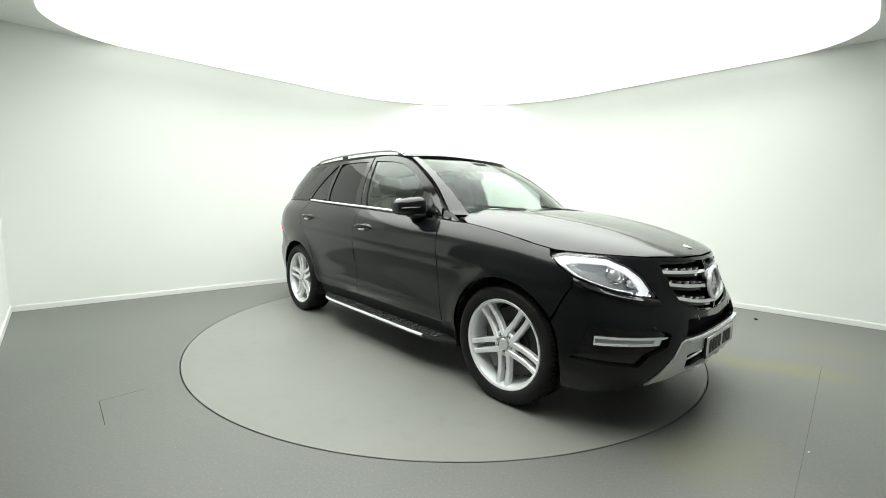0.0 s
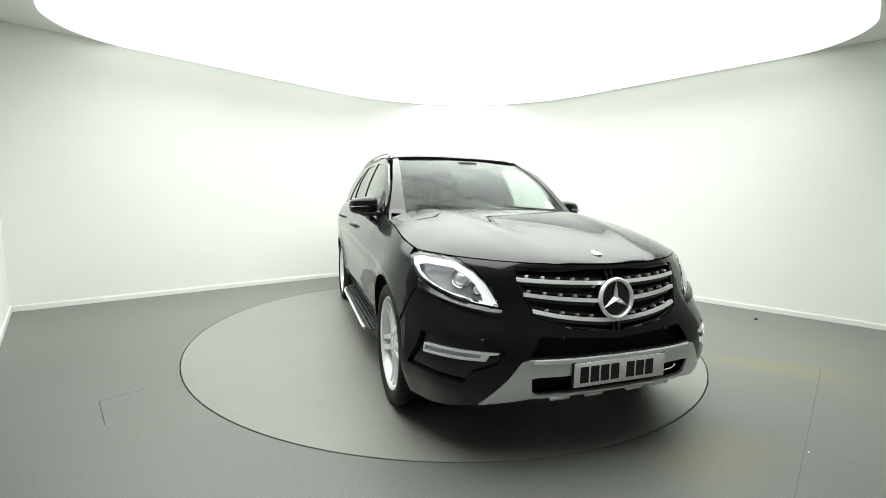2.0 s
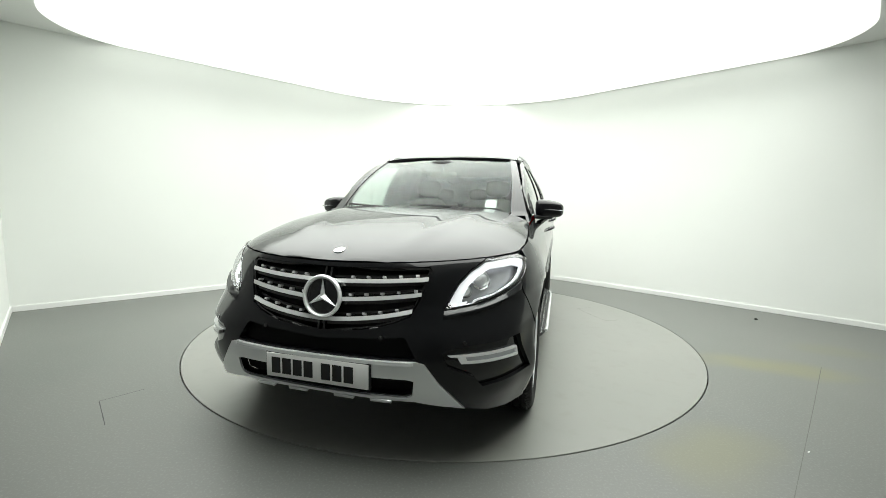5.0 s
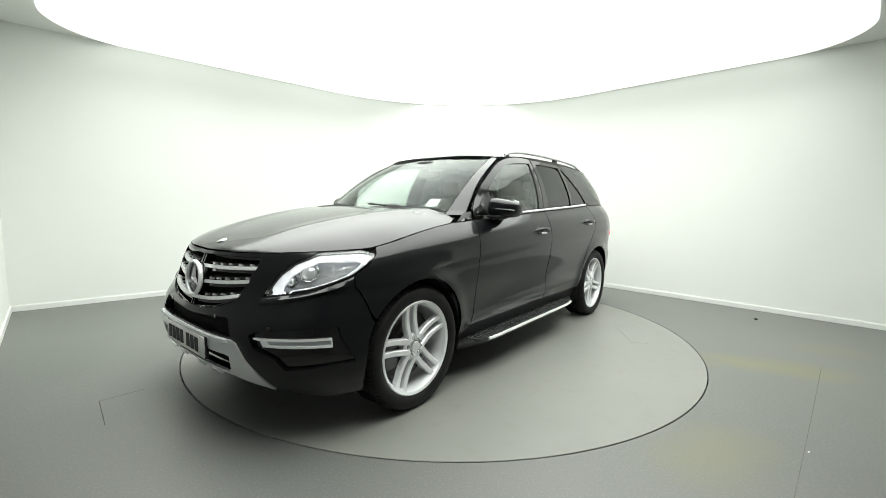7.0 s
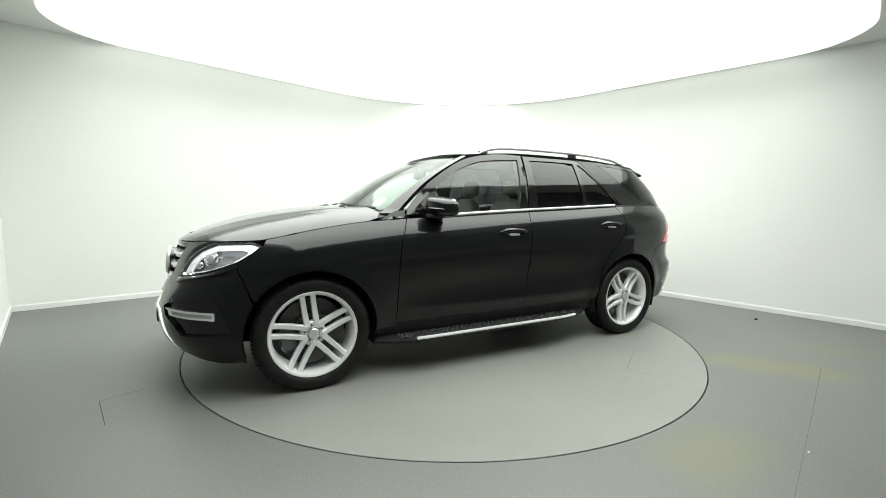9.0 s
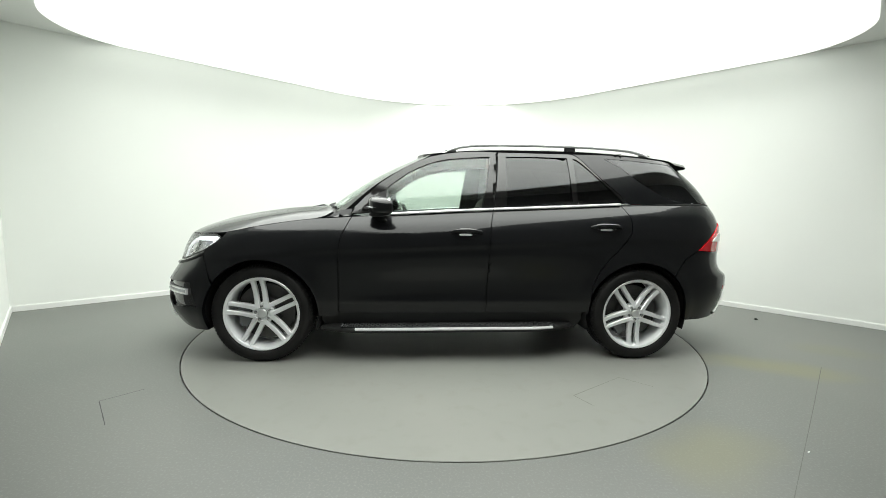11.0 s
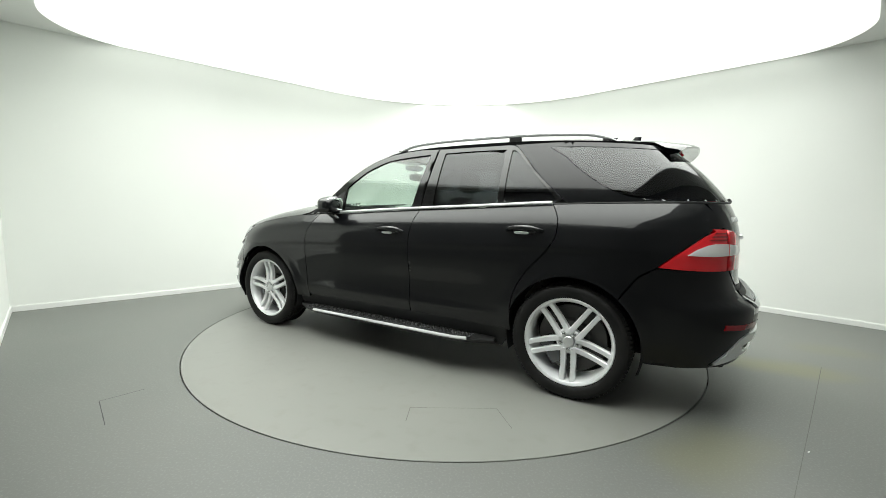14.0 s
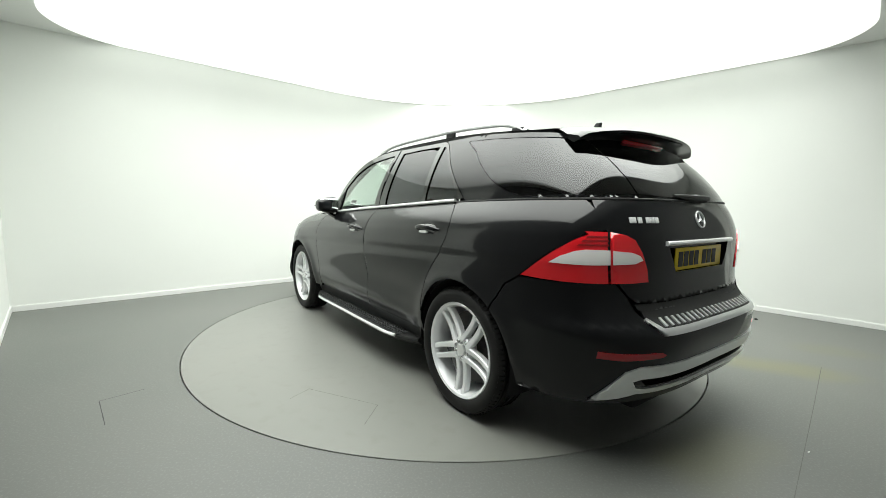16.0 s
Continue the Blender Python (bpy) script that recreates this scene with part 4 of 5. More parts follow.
def build_grille(car):
    backing = panel("grille", [Y(0, 0.60), Y(0.28, 0.63), Y(0.44, 0.69), Y(0.51, 0.88), Y(0.50, 0.935), Y(0, 0.925)], M_VOID, car, off=-0.075, depth=0, label="black grille with three chrome bars")
    # surround lip
    panel("surround", [Y(*q) for q in GRILLE], M_GLOSS, backing, holes=[shrink([Y(*q) for q in [(-0.02, 0.61)] + GRILLE[1:-1] + [(-0.02, 0.93)]], 0.012)], off=-0.006, depth=0.05)
    bars = [((0.0, 0.846), (0.06, 0.848), (0.25, 0.854), (0.40, 0.862), (0.474, 0.867)), ((0.0, 0.762), (0.08, 0.766), (0.25, 0.778), (0.38, 0.791), (0.452, 0.800)), ((0.0, 0.676), (0.1, 0.681), (0.22, 0.693), (0.33, 0.710), (0.420, 0.729))]
    for b in bars:
        line = rounded(b, 3)
        bar = panel("chrome_bar", band(line, 0.018), M_BRIGHT, backing, off=-0.002, depth=0.02, label="curved chrome grille bar", step=0.03)
        panel("slat", band([(y, z - 0.016) for y, z in line], 0.014), M_GLOSS, bar, off=-0.014, depth=0.03, step=0.03)
        panel("louvre", band([(y, z + 0.026) for y, z in line], 0.010), M_BLACK, bar, off=-0.035, depth=0.03, step=0.04)
        for k in range(5):
            y = 0.125 + 0.075 * k
            z = float(np.interp(y, [q[0] for q in b], [q[1] for q in b])) + 0.019
            if y > b[-1][0] - 0.015:
                continue
            for s in SIDES:
                m = at_skin(*Y(y, z), off=-0.012)
                m = m if s > 0 else flip_y(m)
                bm = bmesh.new()
                box(bm, -0.008, 0.008, -0.02, 0.002, -0.0055, 0.0055, m, bevel=0.002)
                part("stud", bm, M_SATIN, bar)
    # round emblem
    m = pose(2.312, 0, 0.776, 0, 84, 0)
    bm = bmesh.new()
    n, k = 56, 10
    rows = []
    for i in range(n):
        a = 2 * math.pi * i / n
        rows.append([bm.verts.new(m @ Vector(((0.091 + 0.0095 * math.cos(2 * math.pi * j / k)) * math.cos(a), (0.091 + 0.0095 * math.cos(2 * math.pi * j / k)) * math.sin(a), 0.012 * math.sin(2 * math.pi * j / k)))) for j in range(k)])
    for i in range(n):
        for j in range(k):
            bm.faces.new((rows[i][j], rows[(i + 1) % n][j], rows[(i + 1) % n][(j + 1) % k], rows[i][(j + 1) % k]))
    ring = part("emblem", bm, M_BRIGHT, backing, "large round chrome emblem")
    bm = bmesh.new()
    lathe(bm, [(0.088, -0.05), (0.088, -0.008), (0.001, -0.006)], m, 40)
    part("emblem_back", bm, M_GLOSS, ring)
    bm = bmesh.new()
    emblem_arms(bm, m, 0.088, 0.016, 0.014)
    part("emblem_arms", bm, M_BRIGHT, ring, smooth=False)
    for s in SIDES:
        bm = bmesh.new()
        box(bm, 2.21, 2.25, s * 0.09 - 0.03, s * 0.09 + 0.03, 0.76, 0.79, bevel=0.006)
        part("emblem_bracket", bm, M_BLACK, backing)


def emblem_arms(bm, m, r, w, h):
    """Three tapering ridged arms; the first points up (local -x)."""
    top = bm.verts.new(m @ Vector((0, 0, h)))
    tips, hips = [], []
    for i in range(3):
        a = math.pi + 2 * math.pi * i / 3
        tips.append(bm.verts.new(m @ Vector((r * math.cos(a), r * math.sin(a), 0.002))))
        b = a + math.pi / 3
        hips.append(bm.verts.new(m @ Vector((w * math.cos(b), w * math.sin(b), -0.004))))
    for i in range(3):
        bm.faces.new((top, hips[i - 1], tips[i]))
        bm.faces.new((top, tips[i], hips[i]))


def plate_bars(plate, x, z0, facing, mat):
    """Characters as plain dark bars."""
    w, gap = 0.046, 0.011
    ys = [-0.232 + i * (w + gap) for i in range(4)] + [-0.232 + 0.033 + i * (w + gap) for i in range(4, 7)]
    for y in ys:
        bm = bmesh.new()
        box(bm, x, x + 0.0018 * facing, y if facing > 0 else -y - w, (y + w) if facing > 0 else -y, z0 + 0.018, z0 + 0.093)
        part("bar", bm, mat, plate, smooth=False)


def build_front_trim(car):
    legs = [Y(0, 0.440), Y(0.42, 0.446), Y(0.455, 0.44), Y(0.445, 0.37), Y(0.42, 0.357), Y(0, 0.352), Y(0, 0.338), Y(0.45, 0.338), Y(0.60, 0.308), Y(0.655, 0.292), Y(0.56, 0.43), Y(0.50, 0.515), Y(0.46, 0.526), Y(0.25, 0.522), Y(0, 0.520)]
    skid = panel("front_skid_plate", legs, M_SATIN, car, off=0.010, depth=0.03, label="brushed silver skid plate below the bumper", step=0.035)
    lip = [(0.0, 0.512), (0.25, 0.514), (0.45, 0.517)]
    panel("skid_lip", band(lip, 0.016), M_BRIGHT, skid, off=0.018, depth=0.012)
    for y in (0.12, 0.30):
        for s in SIDES:
            m = at_skin(*Y(y, 0.335), off=0.004)
            m = m if s > 0 else flip_y(m)
            bm = bmesh.new()
            box(bm, -0.05, 0.05, -0.02, 0.012, -0.012, 0.006, m, bevel=0.004)
            part("skid_tab", bm, M_SATIN, skid)
    bm = bmesh.new()
    box(bm, 2.368, 2.374, -0.262, 0.262, 0.390, 0.503, bevel=0.002)
    plate = part("number_plate", bm, M_PLATE_W, car, "white front number plate")
    plate_bars(plate, 2.3741, 0.391, 1, M_INK)
    bm = bmesh.new()
    box(bm, 2.35, 2.369, -0.268, 0.268, 0.384, 0.509, bevel=0.004)
    part("plate_holder", bm, M_BLACK, plate)
    for s in SIDES:
        one = (s,)
        poly = [X(2.02, 0.547), Y(0.80, 0.551), Y(0.70, 0.553), Y(0.595, 0.552), Y(0.605, 0.545), Y(0.635, 0.542), Y(0.650, 0.514), Y(0.72, 0.511), Y(0.82, 0.508), X(2.02, 0.503)]
        trim = panel("fog_strip", poly, M_BRIGHT, car, sides=one, off=0.0, depth=0.02, label="chrome daytime light strip", holes=[shrink([X(2.025, 0.539), Y(0.79, 0.543), Y(0.665, 0.544), Y(0.675, 0.522), Y(0.80, 0.518), X(2.025, 0.513)], 0.001)], step=0.03)
        panel("light_bar", [X(2.022, 0.541), Y(0.79, 0.545), Y(0.655, 0.546), Y(0.665, 0.520), Y(0.80, 0.516), X(2.022, 0.511)], M_REFLECTOR, trim, sides=one, off=-0.012, depth=0.008, solid=True, step=0.03)
        # parking sensors
        for y, z in ((0.66, 0.60), (0.30, 0.615)):
            m = at_skin(*Y(y, z), off=0.0)
            m = (m if s > 0 else flip_y(m)) @ Matrix.Rotation(radians(-90), 4, "X")
            bm = bmesh.new()
            lathe(bm, [(0.011, -0.004), (0.011, 0.001), (0.009, 0.002), (0.001, 0.002)], m, 16)
            part("parking_sensor", bm, M_GLOSS, car)
        # bonnet vent
        m = Matrix.Translation((1.16, s * 0.40, crown(1.16) - 0.018)) @ pose(0, 0, 0, -5 * s, 6, -12 * s)
        bm = bmesh.new()
        box(bm, -0.045, 0.045, -0.13, 0.13, -0.01, 0.008, m, bevel=0.004)
        vent = part("bonnet_vent", bm, M_BLACK, car, "black slotted bonnet vent")
        for k in range(5):
            bm = bmesh.new()
            box(bm, -0.036, 0.036, -0.115 + k * 0.048, -0.078 + k * 0.048, 0.006, 0.011, m @ pose(0, 0, 0, 0, 12), bevel=0.001)
            part("slot", bm, M_VOID, vent)
        # wiper
        bm = bmesh.new()
        tube(bm, [screen_skin(0.0, 0.62 if s > 0 else -0.02) * 1 + Vector((0.01, 0, 0.012)), screen_skin(0.02, 0.30 if s > 0 else -0.35) + Vector((0.01, 0, 0.018)), screen_skin(0.05, 0.02 if s > 0 else -0.62) + Vector((0.008, 0, 0.016))], 0.008, 6)
        part("windscreen_wiper", bm, M_BLACK, car)
    bm = bmesh.new()
    lathe(bm, [(0.028, -0.01), (0.028, 0.003), (0.022, 0.006), (0.001, 0.007)], Matrix.Translation((2.155, 0, crown(2.155))) @ pose(0, 0, 0, 0, 22), 28)
    part("bonnet_badge", bm, M_CHROME, car, "small round silver bonnet badge")


def build_side_trim(car):
    for s in SIDES:
        one = (s,)
        # running board
        bm = bmesh.new()
        n = 22
        rows = []
        for i in range(n + 1):
            f = i / n
            x = 1.03 - f * 1.97
            e = min(f, 1 - f) * n / 4
            w = 0.968 - 0.10 * max(0, 1 - e) ** 2
            z = 0.262 + 0.012 * f
            rows.append([bm.verts.new((x, s * y, z + dz)) for y, dz in ((0.77, -0.03), (0.77, 0.012), (w - 0.03, 0.008), (w - 0.006, 0.002), (w, -0.012), (w - 0.03, -0.04))])
        for a, b in zip(rows, rows[1:]):
            for k in range(6):
                bm.faces.new((a[k], a[(k + 1) % 6], b[(k + 1) % 6], b[k]))
        bm.faces.new(rows[0])
        bm.faces.new(rows[-1])
        board = part("running_board", bm, M_BLACK, car, "black running board with a bright edge")
        bm = bmesh.new()
        pts = []
        for i in range(3, n - 1):
            f = i / n
            e = min(f, 1 - f) * n / 4
            pts.append((1.03 - f * 1.97, s * (0.970 - 0.10 * max(0, 1 - e) ** 2), 0.260 + 0.012 * f))
        tube(bm, pts, 0.012, 8)
        part("board_edge", bm, M_BRIGHT, board, "polished aluminium edge strip")
        bm = bmesh.new()
        top = [(1.03 - f * 1.97, 0.262 + 0.012 * f) for f in np.linspace(0.08, 0.92, 20)]
        lo = [bm.verts.new((x, s * 0.845, z + 0.0125)) for x, z in top]
        hi = [bm.verts.new((x, s * 0.942, z + 0.0105)) for x, z in top]
        for i in range(19):
            bm.faces.new((lo[i], lo[i + 1], hi[i + 1], hi[i]))
        part("tread_plate", bm, M_BEZEL, board, "dull aluminium tread plate")
        stud = None
        for i in range(40):
            for r, y in enumerate((0.862, 0.893, 0.924)):
                x = 0.84 - (i + 0.5 * (r % 2)) * 0.0405
                z = 0.262 + 0.012 * (1.03 - x) / 1.97 + 0.012
                if stud is None:
                    b2 = bmesh.new()
                    box(b2, -0.013, 0.013, -0.007, 0.007, -0.003, 0.004)
                    stud = part("rubber_stud", b2, M_BLACK, board, smooth=False)
                    ob = stud
                else:
                    ob = new("rubber_stud", stud.data)
                    ob.parent = board
                ob.location = (x, s * y, z)
        # door handles
        for x, z, owner in ((-0.070, 1.000, 0), (-1.155, 1.052, 1)):
            m = at_skin(x, z)
            m = m if s > 0 else flip_y(m)
            bm = bmesh.new()
            pod(bm, (0, -0.012, 0.002), (0.118, 0.0155, 0.036), 2.4, m)
            cup = part("door_handle", bm, M_GLOSS, car, "black door handle with a bright insert")
            bm = bmesh.new()
            tube(bm, [m @ Vector(q) for q in ((-0.118, -0.002, 0.000), (-0.105, 0.018, 0.003), (-0.06, 0.034, 0.008), (0.0, 0.038, 0.010), (0.06, 0.034, 0.009), (0.105, 0.018, 0.004), (0.118, -0.002, 0.001))], [0.011, 0.013, 0.0145, 0.015, 0.0145, 0.013, 0.011], 10)
            part("grip", bm, M_PAINT, cup)
            bm = bmesh.new()
            pod(bm, (0.01, 0.022, -0.020), (0.050, 0.006, 0.009), 3.0, m)
            part("insert", bm, M_SATIN, cup)
        # mirror
        bm = bmesh.new()
        pod(bm, (0.592, s * 0.948, 1.193), (0.085, 0.108, 0.074), 3.4, None, 28, 16)
        for v in bm.verts:   # the cap narrows outwards and forwards
            t = (v.co.y * s - 0.845) / 0.21
            v.co.z = 1.195 + (v.co.z - 1.195) * (1.08 - 0.30 * t) - 0.012 * t
            v.co.x -= 0.05 * t * t
        mir = part("door_mirror", bm, M_PAINT, car, "black door mirror with an indicator strip")
        bm = bmesh.new()
        pod(bm, (0.512, s * 0.945, 1.192), (0.012, 0.092, 0.056), 4.0)
        part("mirror_glass", bm, M_CHROME, mir, "silvered mirror glass")
        bm = bmesh.new()
        tube(bm, [(0.655 - 0.045 * f * f, s * (0.865 + 0.19 * f), 1.188 - 0.012 * f) for f in (0.15, 0.4, 0.65, 0.85, 0.98)], [0.010, 0.031, 0.036, 0.030, 0.012], 8, flat=0.22)
        part("indicator", bm, M_BEZEL, mir, "thin pale indicator strip")
        bm = bmesh.new()
        pod(bm, (0.60, s * 0.905, 1.128), (0.062, 0.075, 0.020), 3.0)
        part("mirror_base", bm, M_BLACK, mir)
        bm = bmesh.new()
        tube(bm, [(0.60, s * 0.93, 1.125), (0.585, s * 0.895, 1.092), (0.57, s * 0.865, 1.075)], [0.04, 0.038, 0.045], 10, flat=0.5)
        part("mirror_arm", bm, M_GLOSS, mir)
        # black corner piece in front of the door glass
        panel("mirror_sail", [(0.75, 1.15), (0.60, 1.285), (0.545, 1.31), (0.54, 1.148)], M_BLACK, mir, house, sides=one, off=0.004, depth=0.006)
        # roof rail
        bm = bmesh.new()
        pts, rad = [], []
        for f in np.linspace(0, 1, 26):
            x = 0.10 - 1.75 * f
            lift = 0.048 * min(1, (min(f, 1 - f) / 0.10)) ** 0.6
            pts.append((x, s * (0.615 + 0.012 * math.sin(math.pi * f)), roof_skin(x, 0.615).z + lift - 0.010))
        tube(bm, pts, 0.0155, 10, flat=1.0)
        rail = part("roof_rail", bm, M_BRIGHT, car, "silver raised roof rail")
        for f in (0.035, 0.60, 0.965):
            x = 0.10 - 1.75 * f
            bm = bmesh.new()
            z = roof_skin(x, 0.62).z
            box(bm, x - 0.045, x + 0.045, s * 0.62 - 0.010, s * 0.62 + 0.010, z - 0.01, z + (0.030 if f == 0.60 else 0.014), bevel=0.004)
            part("rail_foot", bm, M_BLACK, rail)


def build_rear(car):
    for s in SIDES:
        one = (s,)
        seam = 0.695
        outer = [X(-1.925, 0.880), X(-2.00, 0.945), X(-2.07, 1.005), X(-2.14, 1.062), X(-2.18, 1.085), Y(0.775, 1.098, -1), Y(seam, 1.098, -1), Y(seam, 0.865, -1), Y(0.78, 0.866, -1), X(-2.12, 0.868), X(-2.02, 0.873)]
        inner = [Y(seam - 0.008, 1.098, -1), Y(0.62, 1.085, -1), Y(0.575, 1.062, -1), Y(0.535, 1.00, -1), Y(0.505, 0.93, -1), Y(0.49, 0.866, -1), Y(0.60, 0.864, -1), Y(seam - 0.008, 0.865, -1)]
        lamp = panel("tail_light", shrink(outer, 0.002), M_REDLENS, car, sides=one, off=0.006, depth=0.03, solid=True, label="red and white wrap-round tail light", step=0.035)
        panel("inner_lamp", shrink(inner, 0.002), M_REDLENS, lamp, sides=one, off=0.006, depth=0.02, solid=True, step=0.035)
        wo = [X(-2.06, 0.955), X(-2.10, 0.985), X(-2.15, 1.010), Y(0.78, 1.018, -1), Y(seam + 0.002, 1.016, -1), Y(seam + 0.002, 0.952, -1), Y(0.78, 0.950, -1), X(-2.12, 0.952)]
        wi = [Y(seam - 0.010, 1.014, -1), Y(0.60, 1.006, -1), Y(0.555, 0.99, -1), Y(0.54, 0.970, -1), Y(0.58, 0.955, -1), Y(seam - 0.010, 0.952, -1)]
        panel("white_lens", wo, M_WHITELENS, lamp, sides=one, off=0.010, depth=0.01, solid=True, label="milky white lamp band", step=0.03)
        panel("white_lens", wi, M_WHITELENS, lamp, sides=one, off=0.010, depth=0.01, solid=True, label="milky white lamp band", step=0.03)
        for z in (1.034, 1.052, 1.070):
            panel("lens_rib", [X(-2.155 - (z - 1.034) * 0.6, z), Y(0.77, z, -1), Y(seam + 0.006, z, -1), Y(seam + 0.006, z + 0.008, -1), Y(0.77, z + 0.008, -1), X(-2.16 - (z - 1.034) * 0.6, z + 0.008)], M_REDDARK, lamp, sides=one, off=0.009, depth=0.005, solid=True, step=0.04)
        panel("reflector", [Y(0.775, 0.545, -1), Y(0.70, 0.540, -1), Y(0.52, 0.547, -1), Y(0.50, 0.556, -1), Y(0.53, 0.572, -1), Y(0.70, 0.573, -1), Y(0.775, 0.576, -1)], M_REDDARK, car, sides=one, off=0.004, depth=0.01, solid=True, label="dark red bumper reflector", step=0.03)
    # black strips added to darken bright gaps along waist, rear window and under the tailgate
    seam_z = spline((-2.95, 1.2475), (-2.42, 1.247), (-2.2, 1.2445), (-1.9, 1.2405), (-1.6, 1.232), (-1.31, 1.224))
    us = [-1.31 - 0.06 * i for i in range(19)] + [-2.42]
    for s in SIDES:
        bm = bmesh.new()
        tube(bm, [house(u, seam_z(u)) * Vector((1, s, 1)) for u in us], 0.006, 8)
        part("waist_gap_cover", bm, M_BLACK, car)
    us = [-2.42, -2.5, -2.6, -2.7, -2.8, -2.9, -XC - LU]
    bm = bmesh.new()
    line = [house(-2.42 - 0.53 * i / 12, seam_z(-2.42 - 0.53 * i / 12)) for i in range(13)]
    tube(bm, line + [p * Vector((1, -1, 1)) for p in line[-2::-1]], 0.006, 8)
    part("window_gap_cover", bm, M_BLACK, car)
    panel("tailgate_gap_cover", [Y(0, 0.735, -1), Y(0.3, 0.735, -1), Y(0.56, 0.742, -1), Y(0.57, 0.768, -1), Y(0.3, 0.763, -1), Y(0, 0.762, -1)], M_BLACK, car, off=-0.004, depth=0.012, step=0.012)
    # strip, plate and badges
    bm = bmesh.new()
    line = [body(*Y(0.37 - 0.37 * i / 10, 1.041, -1)) + Vector((-0.006, 0, 0)) for i in range(11)]
    tube(bm, line + [p * Vector((1, -1, 1)) for p in line[-2::-1]], 0.012, 10)
    part("tailgate_strip", bm, M_BRIGHT, car, "chrome strip above the rear plate")
    bm = bmesh.new()
    box(bm, -2.330, -2.324, -0.262, 0.262, 0.902, 1.014, bevel=0.002)
    plate = part("number_plate", bm, M_PLATE_Y, car, "yellow rear number plate")
    plate_bars(plate, -2.3301, 0.902, -1, M_INK)
    bm = bmesh.new()
    m = at_skin(*Y(0.0001, 1.152, -1), off=0.006)
    ang = Matrix.Rotation(radians(-90), 4, "X")
    k = 8
    rows = []
    for i in range(36):
        a = 2 * math.pi * i / 36
        rows.append([bm.verts.new(m @ ang @ Vector(((0.043 + 0.004 * math.cos(2 * math.pi * j / k)) * math.cos(a), (0.043 + 0.004 * math.cos(2 * math.pi * j / k)) * math.sin(a), 0.005 * math.sin(2 * math.pi * j / k)))) for j in range(k)])
    for i in range(36):
        for j in range(k):
            bm.faces.new((rows[i][j], rows[(i + 1) % 36][j], rows[(i + 1) % 36][(j + 1) % k], rows[i][(j + 1) % k]))
    emb = part("rear_emblem", bm, M_BRIGHT, car, "round chrome rear emblem")
    bm = bmesh.new()
    emblem_arms(bm, m @ ang @ Matrix.Rotation(radians(90), 4, "Z"), 0.041, 0.008, 0.007)
    part("emblem_arms", bm, M_BRIGHT, emb, smooth=False)
    for i, (y, w) in enumerate(((0.565, 0.036), (0.525, 0.024), (0.475, 0.024), (0.445, 0.024), (0.415, 0.024))):
        bm = bmesh.new()
        box(bm, -w / 2, w / 2, -0.004, 0.005, -0.014, 0.014, at_skin(*Y(y, 1.150, -1)), bevel=0.002)
        part("badge_bar", bm, M_BRIGHT, car)
    # spoiler
    sec = [(-1.70, 1.668), (-1.84, 1.660), (-2.00, 1.638), (-2.07, 1.622), (-2.085, 1.612), (-2.075, 1.602), (-2.00, 1.590), (-1.945, 1.545), (-1.90, 1.548)]
    bm = bmesh.new()
    rows = []
    n = 28
    for i in range(n + 1):
        f = -1 + 2 * i / n
        t = abs(f)
        rows.append([bm.verts.new((x + (0.10 * t ** 3 if j > 1 else 0.0), f * (0.60, 0.575, 0.585, 0.59, 0.59, 0.585, 0.56, 0.49, 0.45)[j], z - 0.048 * t ** 3 - (0.012 if t > 0.99 else 0) * (1 if 1 < j < 7 else 0))) for j, (x, z) in enumerate(sec)])
    for a, b in zip(rows, rows[1:]):
        for k2 in range(len(sec)):
            bm.faces.new((a[k2], a[(k2 + 1) % len(sec)], b[(k2 + 1) % len(sec)], b[k2]))
    bm.faces.new(rows[0])
    bm.faces.new(rows[-1])
    sp = part("roof_spoiler", bm, M_PAINT, car, "black roof spoiler with a brake light")
    bm = bmesh.new()
    box(bm, -0.008, 0.008, -0.21, 0.21, -0.014, 0.014, Matrix.Translation((-1.980, 0, 1.566)) @ pose(0, 0, 0, 0, -51), bevel=0.005)
    part("brake_light", bm, M_REDLENS, sp, "dark red high brake light")
    # rear wiper
    bm = bmesh.new()
    w0, w1 = house(-XC - LU, 1.285), house(*Y(0.30, 1.262, -1))
    tube(bm, [w0 + Vector((-0.03, -0.16, -0.02)), w0 + Vector((-0.035, -0.02, -0.022)), w0 + Vector((-0.022, 0.20, -0.012))], [0.016, 0.018, 0.007], 8)
    wip = part("rear_wiper", bm, M_BLACK, car)
    bm = bmesh.new()
    pod(bm, (w0.x - 0.025, -0.05, w0.z - 0.02), (0.022, 0.06, 0.02), 2.6)
    part("wiper_cap", bm, M_GLOSS, wip)
    # loading sill guard with ribs
    guard = panel("bumper_guard", [Y(0, 0.736, -1), Y(0.49, 0.738, -1), Y(0.55, 0.742, -1), Y(0.55, 0.70, -1), Y(0.50, 0.660, -1), Y(0, 0.660, -1)], M_BLACK, car, off=0.004, depth=0.01, step=0.018, label="ribbed metal loading guard on the bumper")
    panel("guard_lip", [Y(0, 0.668, -1), Y(0.50, 0.668, -1), Y(0.545, 0.71, -1), Y(0.562, 0.70, -1), Y(0.515, 0.642, -1), Y(0, 0.642, -1)], M_SATIN, guard, off=0.008, depth=0.012, step=0.02)
